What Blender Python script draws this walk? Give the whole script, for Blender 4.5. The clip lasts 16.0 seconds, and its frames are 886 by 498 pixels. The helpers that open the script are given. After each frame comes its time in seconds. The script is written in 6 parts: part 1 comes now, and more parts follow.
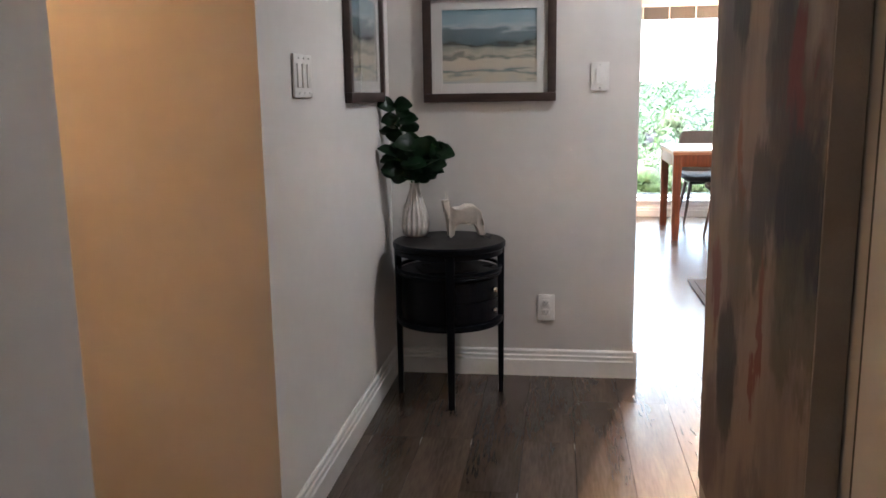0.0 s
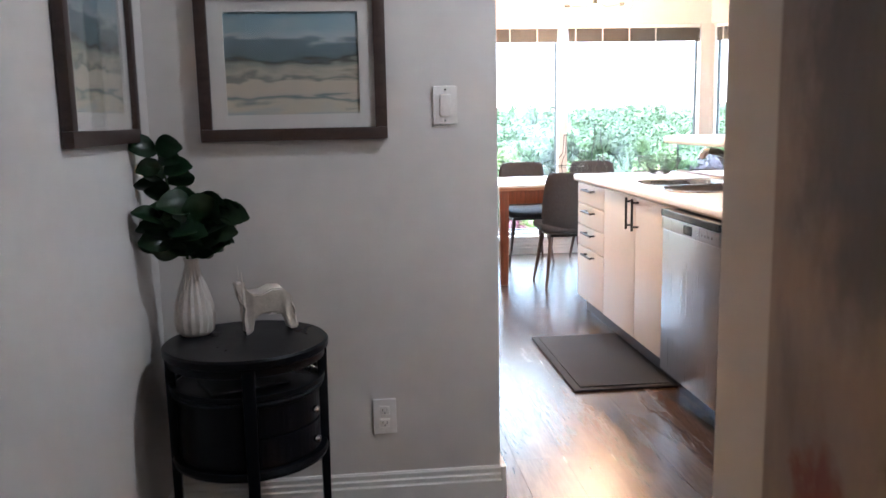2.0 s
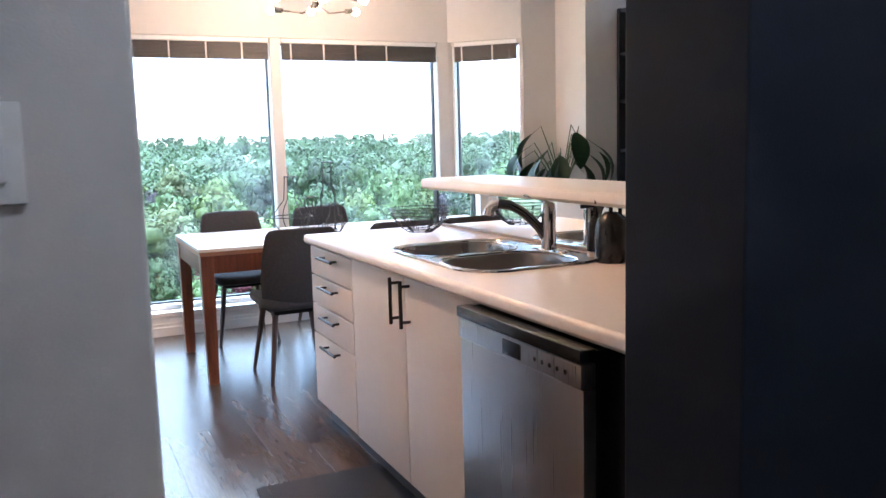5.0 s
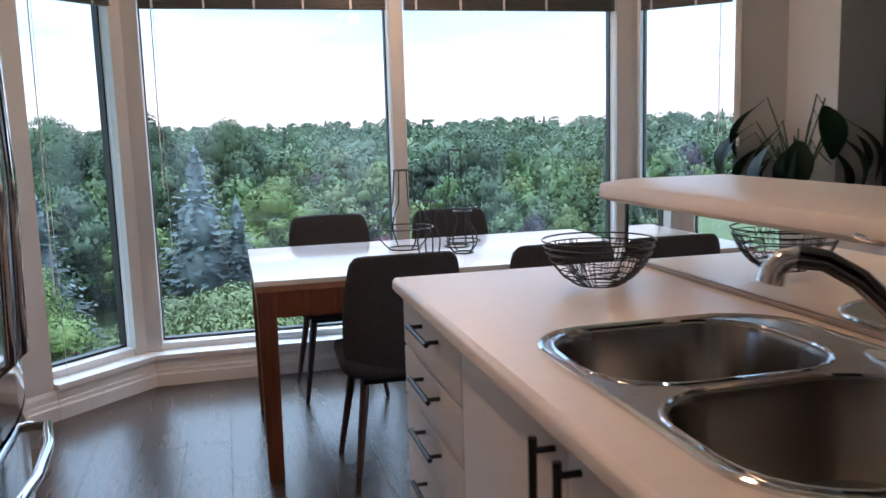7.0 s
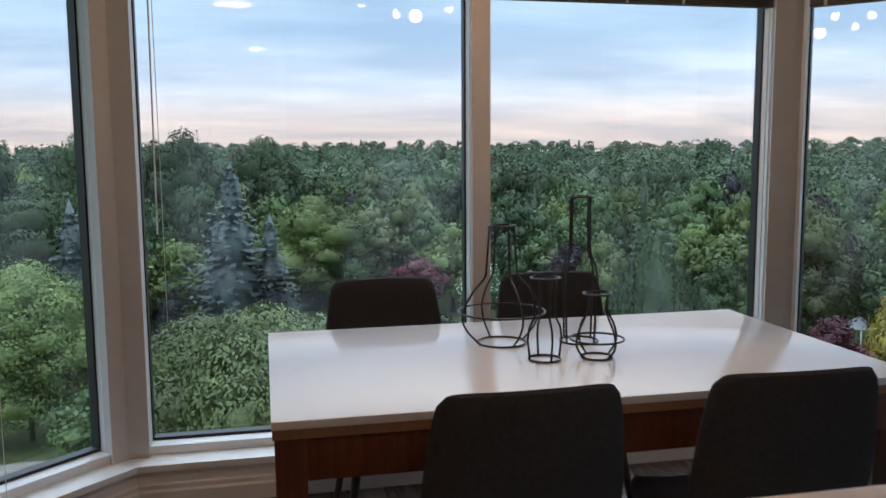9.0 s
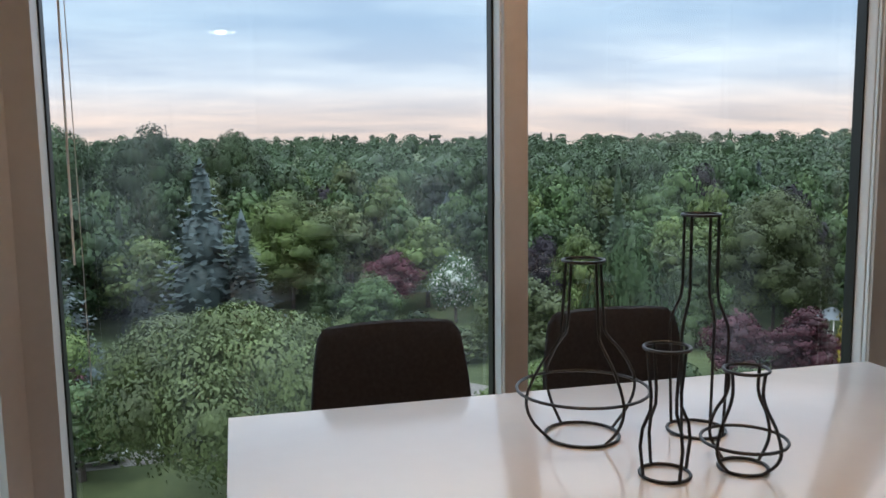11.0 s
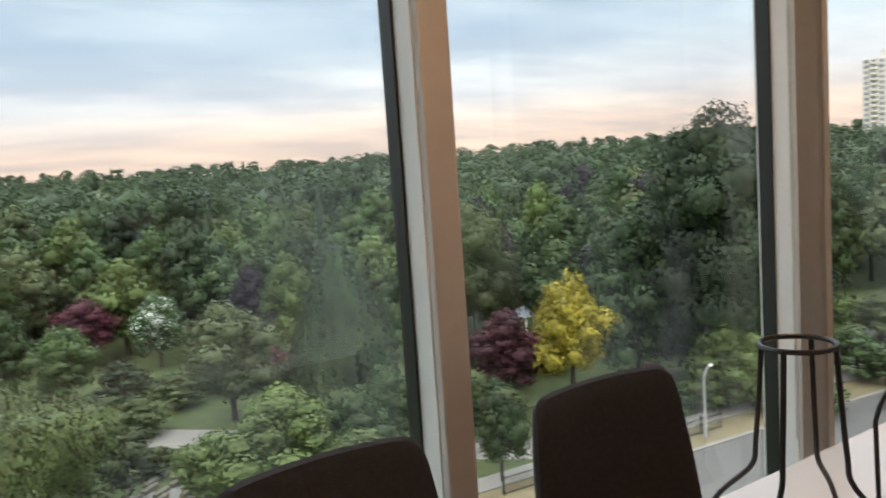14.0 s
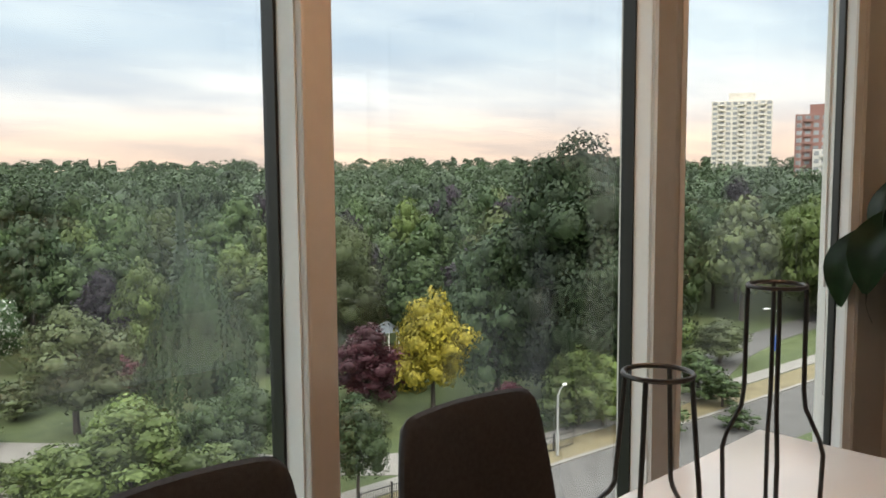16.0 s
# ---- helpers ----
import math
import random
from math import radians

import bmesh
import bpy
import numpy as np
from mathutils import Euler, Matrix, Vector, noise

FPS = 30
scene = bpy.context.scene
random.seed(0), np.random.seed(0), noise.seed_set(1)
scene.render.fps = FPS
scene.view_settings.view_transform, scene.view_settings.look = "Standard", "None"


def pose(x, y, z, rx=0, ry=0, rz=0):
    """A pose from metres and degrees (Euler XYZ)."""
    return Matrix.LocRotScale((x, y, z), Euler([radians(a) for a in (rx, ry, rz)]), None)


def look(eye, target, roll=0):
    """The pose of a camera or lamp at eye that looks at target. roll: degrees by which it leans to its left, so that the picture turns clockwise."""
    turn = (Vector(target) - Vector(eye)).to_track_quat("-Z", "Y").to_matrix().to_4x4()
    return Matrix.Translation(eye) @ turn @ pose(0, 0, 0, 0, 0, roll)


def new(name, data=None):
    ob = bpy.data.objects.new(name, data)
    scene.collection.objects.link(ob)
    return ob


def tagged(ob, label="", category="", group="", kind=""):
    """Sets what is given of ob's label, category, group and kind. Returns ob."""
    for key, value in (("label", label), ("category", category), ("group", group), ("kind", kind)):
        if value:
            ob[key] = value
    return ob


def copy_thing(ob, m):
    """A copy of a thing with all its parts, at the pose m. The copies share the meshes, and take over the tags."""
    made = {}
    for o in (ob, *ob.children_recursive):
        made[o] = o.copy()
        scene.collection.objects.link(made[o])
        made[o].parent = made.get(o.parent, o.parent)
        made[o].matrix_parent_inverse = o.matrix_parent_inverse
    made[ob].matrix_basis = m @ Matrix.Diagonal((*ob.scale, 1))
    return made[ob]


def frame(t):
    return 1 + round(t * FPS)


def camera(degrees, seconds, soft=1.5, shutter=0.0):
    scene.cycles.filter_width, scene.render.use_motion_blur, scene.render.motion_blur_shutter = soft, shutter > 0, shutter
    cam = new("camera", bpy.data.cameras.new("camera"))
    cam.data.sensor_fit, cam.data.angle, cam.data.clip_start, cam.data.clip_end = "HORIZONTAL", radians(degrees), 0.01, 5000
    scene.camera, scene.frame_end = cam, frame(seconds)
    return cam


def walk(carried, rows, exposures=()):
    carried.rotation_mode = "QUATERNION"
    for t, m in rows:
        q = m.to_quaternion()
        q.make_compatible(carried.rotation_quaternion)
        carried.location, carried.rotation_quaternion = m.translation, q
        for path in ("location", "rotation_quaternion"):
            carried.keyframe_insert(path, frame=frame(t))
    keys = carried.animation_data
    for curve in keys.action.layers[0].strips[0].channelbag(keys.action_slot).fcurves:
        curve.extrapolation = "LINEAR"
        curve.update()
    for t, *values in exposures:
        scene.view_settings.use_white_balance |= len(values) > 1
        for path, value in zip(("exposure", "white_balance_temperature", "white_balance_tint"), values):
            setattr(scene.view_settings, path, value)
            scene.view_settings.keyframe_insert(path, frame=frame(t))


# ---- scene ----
cam = camera(56.2, 16.0, soft=1.5, shutter=0.3)
PATH = [
    (0, (0.705, 1.277, 1.231), (0.429, 3.224, 0.866), -0.9),
    (0.5, (0.716, 1.485, 1.246), (0.477, 3.442, 0.91), 0.1),
    (1, (0.675, 1.74, 1.24), (0.622, 3.708, 0.89), -1.1),
    (1.5, (0.652, 2.001, 1.239), (0.821, 3.961, 0.876), -1.7),
    (2, (0.593, 2.256, 1.257), (0.791, 4.222, 0.946), -1.1),
    (2.5, (0.571, 2.524, 1.261), (1.052, 4.443, 0.971), -3.2),
    (3, (0.669, 2.736, 1.255), (1.277, 4.62, 0.969), -3.6),
    (3.5, (0.748, 2.986, 1.278), (1.476, 4.835, 1.049), -0.5),
    (3.7, (0.754, 3.117, 1.275), (1.547, 4.941, 1.061), -1.1),
    (5.8, (1.3, 4.356, 1.308), (2.148, 6.145, 1.023), -1.4),
    (6, (1.426, 4.564, 1.29), (2.106, 6.429, 1.046), -0.1),
    (6.5, (1.542, 4.951, 1.271), (2.084, 6.857, 0.997), 0.0),
    (7, (1.565, 5.321, 1.278), (2.054, 7.24, 0.992), -1.7),
    (7.5, (1.539, 5.691, 1.269), (2.016, 7.614, 1.0), -3.5),
    (8, (1.537, 6.013, 1.275), (2.162, 7.893, 0.996), -1.6),
    (8.5, (1.621, 6.306, 1.316), (2.14, 8.218, 1.044), -0.3),
    (9, (1.629, 6.582, 1.321), (2.047, 8.524, 1.088), -0.4),
    (9.2, (1.626, 6.685, 1.329), (2.04, 8.629, 1.099), -0.5),
    (11.5, (1.668, 7.63, 1.327), (2.171, 9.549, 1.074), -1.2),
    (12, (1.613, 7.813, 1.334), (2.137, 9.729, 1.102), -2.6),
    (12.5, (1.577, 7.97, 1.324), (2.243, 9.843, 1.106), -2.2),
    (13, (1.605, 8.147, 1.314), (2.346, 9.993, 1.107), -1.4),
    (13.5, (1.559, 8.279, 1.345), (2.406, 10.082, 1.166), -2.5),
    (14, (1.484, 8.385, 1.334), (2.612, 10.023, 1.117), -3.9),
    (14.5, (1.446, 8.414, 1.338), (2.72, 9.936, 1.094), -1.9),
    (15, (1.449, 8.409, 1.338), (2.725, 9.931, 1.102), -1.2),
    (15.5, (1.461, 8.399, 1.34), (2.783, 9.884, 1.122), -0.7),
    (16, (1.469, 8.393, 1.344), (2.848, 9.829, 1.151), -0.4),
]
EXPOSURES = [(0.0, 3.6, 5800, 10), (1.0, 3.72, 5800, 10), (1.6, 3.5, 5600, 10), (2.5, 3.15, 5300, 10), (3.7, 2.85, 5300, 10), (6.0, 1.75, 4800, 10), (7.0, 0.98, 5100, 10), (7.8, 0.42, 5600, 10), (9.0, -0.03, 5600, 10), (11.5, -0.05, 5900, 10), (12.5, -0.05, 6000, 10), (13.5, 0.1, 6300, 11), (14.5, 0.1, 6900, 12), (16.0, 0.2, 7000, 12)]
walk(cam, [(t, look(eye, target, roll)) for t, eye, target, roll in PATH], EXPOSURES)

# ---- light ----
world = bpy.data.worlds.new("evening_sky")
scene.world = world
world.use_nodes = True
SKY = world.node_tree


def build_sky():
    """A Nishita sky low in the evening with soft streaks of cloud and a pink band at the horizon."""
    n, l = SKY.nodes, SKY.links
    n.clear()
    out = n.new("ShaderNodeOutputWorld")
    back = n.new("ShaderNodeBackground")
    sky = n.new("ShaderNodeTexSky")
    sky.sky_type = 'NISHITA'
    sky.sun_disc = False
    sky.sun_elevation = radians(47)
    sky.sun_rotation = radians(219)
    sky.air_density = 1.0
    sky.dust_density = 1.5
    co = n.new("ShaderNodeTexCoord")
    sep = n.new("ShaderNodeSeparateXYZ")
    l.new(co.outputs["Generated"], sep.inputs[0])
    # pale grey cloud, warmer near the horizon
    ramp = n.new("ShaderNodeValToRGB")
    r = ramp.color_ramp
    r.elements[0].position, r.elements[0].color = 0.0, (0.80, 0.58, 0.49, 1)
    r.elements[1].position, r.elements[1].color = 1.0, (2.9, 3.0, 3.2, 1)
    for p, c in ((0.035, (0.82, 0.63, 0.56, 1)), (0.075, (0.70, 0.68, 0.72, 1)), (0.14, (0.54, 0.62, 0.72, 1)), (0.26, (0.54, 0.62, 0.73, 1)), (0.45, (1.75, 1.85, 2.0, 1))):
        e = r.elements.new(p)
        e.color = c
    l.new(sep.outputs["Z"], ramp.inputs[0])
    # flat clouds: the direction divided by its height
    mp = n.new("ShaderNodeVectorMath")
    mp.operation = 'DIVIDE'
    add = n.new("ShaderNodeMath")
    add.operation = 'ADD'
    add.inputs[1].default_value = 0.12
    comb = n.new("ShaderNodeCombineXYZ")
    l.new(sep.outputs["Z"], add.inputs[0])
    for k in range(3):
        l.new(add.outputs[0], comb.inputs[k])
    l.new(co.outputs["Generated"], mp.inputs[0])
    l.new(comb.outputs[0], mp.inputs[1])
    mapping = n.new("ShaderNodeMapping")
    mapping.inputs["Rotation"].default_value = (0, 0, radians(20))
    mapping.inputs["Scale"].default_value = (0.62, 1.15, 1.0)
    l.new(mp.outputs[0], mapping.inputs[0])
    tex = n.new("ShaderNodeTexNoise")
    tex.inputs["Scale"].default_value = 1.05
    tex.inputs["Detail"].default_value = 6
    tex.inputs["Roughness"].default_value = 0.55
    l.new(mapping.outputs[0], tex.inputs["Vector"])
    cr = n.new("ShaderNodeValToRGB")
    cr.color_ramp.elements[0].position, cr.color_ramp.elements[0].color = 0.38, (0.72, 0.76, 0.82, 1)
    cr.color_ramp.elements[1].position, cr.color_ramp.elements[1].color = 0.68, (1.12, 1.09, 1.04, 1)
    l.new(tex.outputs[0], cr.inputs[0])
    mul = n.new("ShaderNodeMixRGB")
    mul.blend_type = 'MULTIPLY'
    mul.inputs[0].default_value = 1.0
    l.new(ramp.outputs[0], mul.inputs[1])
    l.new(cr.outputs[0], mul.inputs[2])
    # the clouded layer over the clear sky
    sc = n.new("ShaderNodeMixRGB")
    sc.blend_type = 'MULTIPLY'
    sc.inputs[0].default_value = 1.0
    sc.inputs[2].default_value = (CLOUD, CLOUD, CLOUD, 1)
    l.new(mul.outputs[0], sc.inputs[1])
    mix = n.new("ShaderNodeMixRGB")
    mix.inputs[0].default_value = 0.85
    l.new(sky.outputs[0], mix.inputs[1])
    l.new(sc.outputs[0], mix.inputs[2])
    l.new(mix.outputs[0], back.inputs[0])
    back.inputs[1].default_value = SKY_STRENGTH
    l.new(back.outputs[0], out.inputs[0])


CLOUD, SKY_STRENGTH = 14.0, 0.12
build_sky()
sun = new("sun", bpy.data.lights.new("sun", 'SUN'))
sun.data.energy, sun.data.angle, sun.data.color = 1.5, radians(15), (1.0, 0.88, 0.74)
sun.matrix_world = look((-60, -75, 105), (0, 0, 0))


def point_lamp(name, x, y, z, watts, colour, radius=0.05):
    lamp = new(name, bpy.data.lights.new(name, 'POINT'))
    lamp.data.energy, lamp.data.color, lamp.data.shadow_soft_size = watts, colour, radius
    lamp.location = (x, y, z)
    return lamp


WARM = (1.0, 0.52, 0.20)
point_lamp("side_hall_lamp", -1.15, 2.80, 2.45, 3.9, WARM, 0.09)
# hallway and entry lamps: unseen fill, added to brighten the hall walls
point_lamp("hall_lamp", 0.55, -0.2, 2.46, 0.25, (1.0, 0.84, 0.68), 0.06)
point_lamp("entry_lamp", 1.60, 4.05, 2.46, 3.5, (1.0, 0.96, 0.93), 0.06)
point_lamp("chandelier_lamp", 2.47, 8.72, 2.06, 11, (1.0, 0.53, 0.27), 0.03)
point_lamp("kitchen_lamp", 1.45, 6.7, 2.52, 17, (1.0, 0.50, 0.23), 0.018)

# ---- materials ----
MATS = {}


def mat(name, colour, rough=0.5, metal=0.0, vary=0.12, scale=6.0, bump=0.0, bump_scale=120.0, second=None, coat=0.0, random_tint=0.0, stretch=(1, 1, 1), spec=0.5):
    """A Principled material with two scales of noise in its colour, one in its roughness and a fine bump."""
    if name in MATS:
        return MATS[name]
    m = bpy.data.materials.new(name)
    m.use_nodes = True
    n, l = m.node_tree.nodes, m.node_tree.links
    p = n["Principled BSDF"]
    p.inputs["Metallic"].default_value = metal
    p.inputs["Roughness"].default_value = rough
    p.inputs["Coat Weight"].default_value = coat
    p.inputs["Specular IOR Level"].default_value = spec
    co = n.new("ShaderNodeTexCoord")
    mp = n.new("ShaderNodeMapping")
    mp.inputs["Scale"].default_value = stretch
    l.new(co.outputs["Object"], mp.inputs[0])
    big = n.new("ShaderNodeTexNoise")
    big.inputs["Scale"].default_value, big.inputs["Detail"].default_value = scale, 5
    fine = n.new("ShaderNodeTexNoise")
    fine.inputs["Scale"].default_value, fine.inputs["Detail"].default_value = scale * 9, 4
    l.new(mp.outputs[0], big.inputs["Vector"])
    l.new(mp.outputs[0], fine.inputs["Vector"])
    blend = n.new("ShaderNodeMath")
    blend.operation = 'MULTIPLY_ADD'
    blend.inputs[1].default_value = 0.4
    l.new(fine.outputs[0], blend.inputs[0])
    half = n.new("ShaderNodeMath")
    half.operation = 'MULTIPLY'
    half.inputs[1].default_value = 0.6
    l.new(big.outputs[0], half.inputs[0])
    l.new(half.outputs[0], blend.inputs[2])
    ramp = n.new("ShaderNodeValToRGB")
    a = tuple(c * (1 - vary) for c in colour)
    b = tuple(min(1.0, c * (1 + vary)) for c in colour) if second is None else second
    ramp.color_ramp.elements[0].position, ramp.color_ramp.elements[0].color = 0.32, (*a, 1)
    ramp.color_ramp.elements[1].position, ramp.color_ramp.elements[1].color = 0.68, (*b, 1)
    l.new(blend.outputs[0], ramp.inputs[0])
    last = ramp.outputs[0]
    if random_tint:
        info = n.new("ShaderNodeObjectInfo")
        rr = n.new("ShaderNodeMapRange")
        rr.inputs[3].default_value, rr.inputs[4].default_value = 1 - random_tint, 1 + random_tint
        l.new(info.outputs["Random"], rr.inputs[0])
        hs = n.new("ShaderNodeHueSaturation")
        l.new(rr.outputs[0], hs.inputs["Value"])
        l.new(last, hs.inputs["Color"])
        last = hs.outputs[0]
    l.new(last, p.inputs["Base Color"])
    rm = n.new("ShaderNodeMapRange")
    rm.inputs[3].default_value, rm.inputs[4].default_value = max(0.02, rough - 0.08), min(1.0, rough + 0.08)
    l.new(big.outputs[0], rm.inputs[0])
    l.new(rm.outputs[0], p.inputs["Roughness"])
    if bump:
        bn = n.new("ShaderNodeTexNoise")
        bn.inputs["Scale"].default_value, bn.inputs["Detail"].default_value = bump_scale, 3
        l.new(mp.outputs[0], bn.inputs["Vector"])
        bu = n.new("ShaderNodeBump")
        bu.inputs["Strength"].default_value, bu.inputs["Distance"].default_value = bump, 0.004
        l.new(bn.outputs[0], bu.inputs["Height"])
        l.new(bu.outputs[0], p.inputs["Normal"])
    MATS[name] = m
    return m


def glass_mat(name, tint, gloss=1.0, smear=0.0):
    """Clear thin glass: see-through, with a mirror share that grows at a slant."""
    m = bpy.data.materials.new(name)
    m.use_nodes = True
    n, l = m.node_tree.nodes, m.node_tree.links
    n.clear()
    out = n.new("ShaderNodeOutputMaterial")
    tr = n.new("ShaderNodeBsdfTransparent")
    tr.inputs[0].default_value = (*tint, 1)
    gl = n.new("ShaderNodeBsdfGlossy")
    gl.inputs["Roughness"].default_value = 0.0
    fr = n.new("ShaderNodeLayerWeight")
    pw = n.new("ShaderNodeMath")
    pw.operation = 'POWER'
    pw.inputs[1].default_value = 4.5
    l.new(fr.outputs["Facing"], pw.inputs[0])
    mu = n.new("ShaderNodeMath")
    mu.operation = 'MULTIPLY_ADD'
    mu.inputs[1].default_value = 0.9 * gloss
    mu.inputs[2].default_value = 0.045 * gloss
    l.new(pw.outputs[0], mu.inputs[0])
    mix = n.new("ShaderNodeMixShader")
    l.new(mu.outputs[0], mix.inputs[0])
    l.new(tr.outputs[0], mix.inputs[1])
    l.new(gl.outputs[0], mix.inputs[2])
    last = mix.outputs[0]
    if smear:
        co = n.new("ShaderNodeTexCoord")
        mp = n.new("ShaderNodeMapping")
        mp.inputs["Scale"].default_value = (1.2, 1.2, 0.7)
        mp.inputs["Rotation"].default_value = (0.3, 0.9, 0.2)
        l.new(co.outputs["Object"], mp.inputs[0])
        tx = n.new("ShaderNodeTexNoise")
        tx.inputs["Scale"].default_value, tx.inputs["Detail"].default_value = 2.2, 5
        l.new(mp.outputs[0], tx.inputs["Vector"])
        rg = n.new("ShaderNodeMapRange")
        rg.inputs[1].default_value, rg.inputs[2].default_value = 0.52, 0.80
        rg.inputs[3].default_value, rg.inputs[4].default_value = 0.0, smear
        l.new(tx.outputs[0], rg.inputs[0])
        df = n.new("ShaderNodeBsdfTranslucent")
        df.inputs[0].default_value = (0.8, 0.84, 0.88, 1)
        m2 = n.new("ShaderNodeMixShader")
        l.new(rg.outputs[0], m2.inputs[0])
        l.new(last, m2.inputs[1])
        l.new(df.outputs[0], m2.inputs[2])
        last = m2.outputs[0]
    l.new(last, out.inputs[0])
    return m


def mirror_mat(name, colour, rough):
    m = bpy.data.materials.new(name)
    m.use_nodes = True
    p = m.node_tree.nodes["Principled BSDF"]
    p.inputs["Base Color"].default_value = (*colour, 1)
    p.inputs["Metallic"].default_value = 1.0
    p.inputs["Roughness"].default_value = rough
    return m


def glow_mat(name, colour, strength):
    m = bpy.data.materials.new(name)
    m.use_nodes = True
    p = m.node_tree.nodes["Principled BSDF"]
    p.inputs["Base Color"].default_value = (0.9, 0.85, 0.75, 1)
    p.inputs["Emission Color"].default_value = (*colour, 1)
    p.inputs["Emission Strength"].default_value = strength
    return m


WALL = mat("warm_white_wall_paint", (0.66, 0.63, 0.60), 0.62, vary=0.03, scale=2.0, bump=0.12, bump_scale=260)
TRIM = mat("white_trim_paint", (0.78, 0.76, 0.73), 0.35, vary=0.04, scale=5, bump=0.05)
NAVY = mat("navy_wall_paint", (0.009, 0.012, 0.021), 0.6, spec=0.18, vary=0.12, scale=2.5, bump=0.15, bump_scale=220)
CEIL = mat("white_ceiling_paint", (0.80, 0.78, 0.75), 0.8, vary=0.03, scale=3, bump=0.3, bump_scale=160)
LAMINATE = mat("white_laminate_worktop", (0.74, 0.70, 0.66), 0.33, vary=0.04, scale=30, bump=0.03, bump_scale=300)
CABINET = mat("white_cabinet_paint", (0.76, 0.72, 0.68), 0.38, vary=0.03, scale=4)
KICK = mat("grey_toe_kick", (0.10, 0.10, 0.11), 0.5)
STEEL = mat("brushed_steel", (0.50, 0.50, 0.51), 0.30, metal=1.0, vary=0.06, scale=5, stretch=(40, 40, 0.6), bump=0.04, bump_scale=60)
SINKSTEEL = mat("satin_sink_steel", (0.32, 0.31, 0.30), 0.28, metal=1.0, vary=0.02, scale=2)
CHROME = mirror_mat("chrome", (0.72, 0.72, 0.73), 0.06)
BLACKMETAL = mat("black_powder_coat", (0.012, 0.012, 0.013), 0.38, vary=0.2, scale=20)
BLACKPLASTIC = mat("black_plastic", (0.012, 0.013, 0.015), 0.25, vary=0.2, scale=9)
BLACKWOOD = mat("black_painted_wood", (0.004, 0.005, 0.007), 0.30, spec=0.12, vary=0.3, scale=8, bump=0.06, bump_scale=90, stretch=(1, 1, 0.2))
WALNUT = mat("red_brown_wood", (0.13, 0.042, 0.018), 0.38, vary=0.5, scale=9, stretch=(6, 6, 0.5), bump=0.05, bump_scale=70)
TABLETOP = mat("white_gloss_tabletop", (0.80, 0.80, 0.80), 0.14, vary=0.02, scale=3)
FABRIC = mat("charcoal_woven_fabric", (0.034, 0.034, 0.038), 0.92, vary=0.35, scale=90, bump=0.5, bump_scale=500)
RUBBER = mat("dark_grey_mat_rubber", (0.022, 0.022, 0.025), 0.72, spec=0.2, vary=0.25, scale=30, bump=0.5, bump_scale=150)
FRAMEWOOD = mat("dark_brown_frame_wood", (0.045, 0.026, 0.020), 0.42, vary=0.4, scale=12, stretch=(1, 1, 4), bump=0.08)
ALU = mat("window_frame_paint", (0.60, 0.57, 0.54), 0.42, vary=0.05, scale=4, bump=0.05)
ALUWHITE = mat("white_window_bead", (0.80, 0.80, 0.79), 0.4, vary=0.03)
GASKET = mat("black_window_gasket", (0.012, 0.014, 0.014), 0.5)
PANE = glass_mat("clear_window_glass", (0.93, 0.96, 0.945), 0.9, smear=0.035)
MIRROR = mirror_mat("mirror_glass", (0.86, 0.88, 0.87), 0.004)


# ---- shape helpers ----
def bx(bm, x0, x1, y0, y1, z0, z1, bevel=0.0, seg=2):
    """Adds a box to bm, with rounded edges where bevel is given."""
    vs = [bm.verts.new((x, y, z)) for x in (x0, x1) for y in (y0, y1) for z in (z0, z1)]
    q = [(0, 1, 3, 2), (4, 6, 7, 5), (0, 4, 5, 1), (2, 3, 7, 6), (0, 2, 6, 4), (1, 5, 7, 3)]
    fs = [bm.faces.new([vs[i] for i in f]) for f in q]
    if bevel:
        es = list({e for f in fs for e in f.edges})
        bmesh.ops.bevel(bm, geom=es, offset=bevel, segments=seg, affect='EDGES', profile=0.6)
    return bm


def box(x0, x1, y0, y1, z0, z1, bevel=0.0, seg=2):
    return bx(bmesh.new(), x0, x1, y0, y1, z0, z1, bevel, seg)


def cyl(bm, a, b, r0, r1=None, seg=16, caps=True):
    """Adds a round bar from a to b, with a radius at each end."""
    a, b = Vector(a), Vector(b)
    r1 = r0 if r1 is None else r1
    d = (b - a).normalized()
    u = d.orthogonal().normalized()
    v = d.cross(u)
    rings = []
    for p, r in ((a, r0), (b, r1)):
        rings.append([bm.verts.new(p + r * (math.cos(k * math.tau / seg) * u + math.sin(k * math.tau / seg) * v)) for k in range(seg)])
    for k in range(seg):
        bm.faces.new((rings[0][k], rings[0][(k + 1) % seg], rings[1][(k + 1) % seg], rings[1][k]))
    if caps:
        bm.faces.new(list(reversed(rings[0])))
        bm.faces.new(rings[1])
    return bm


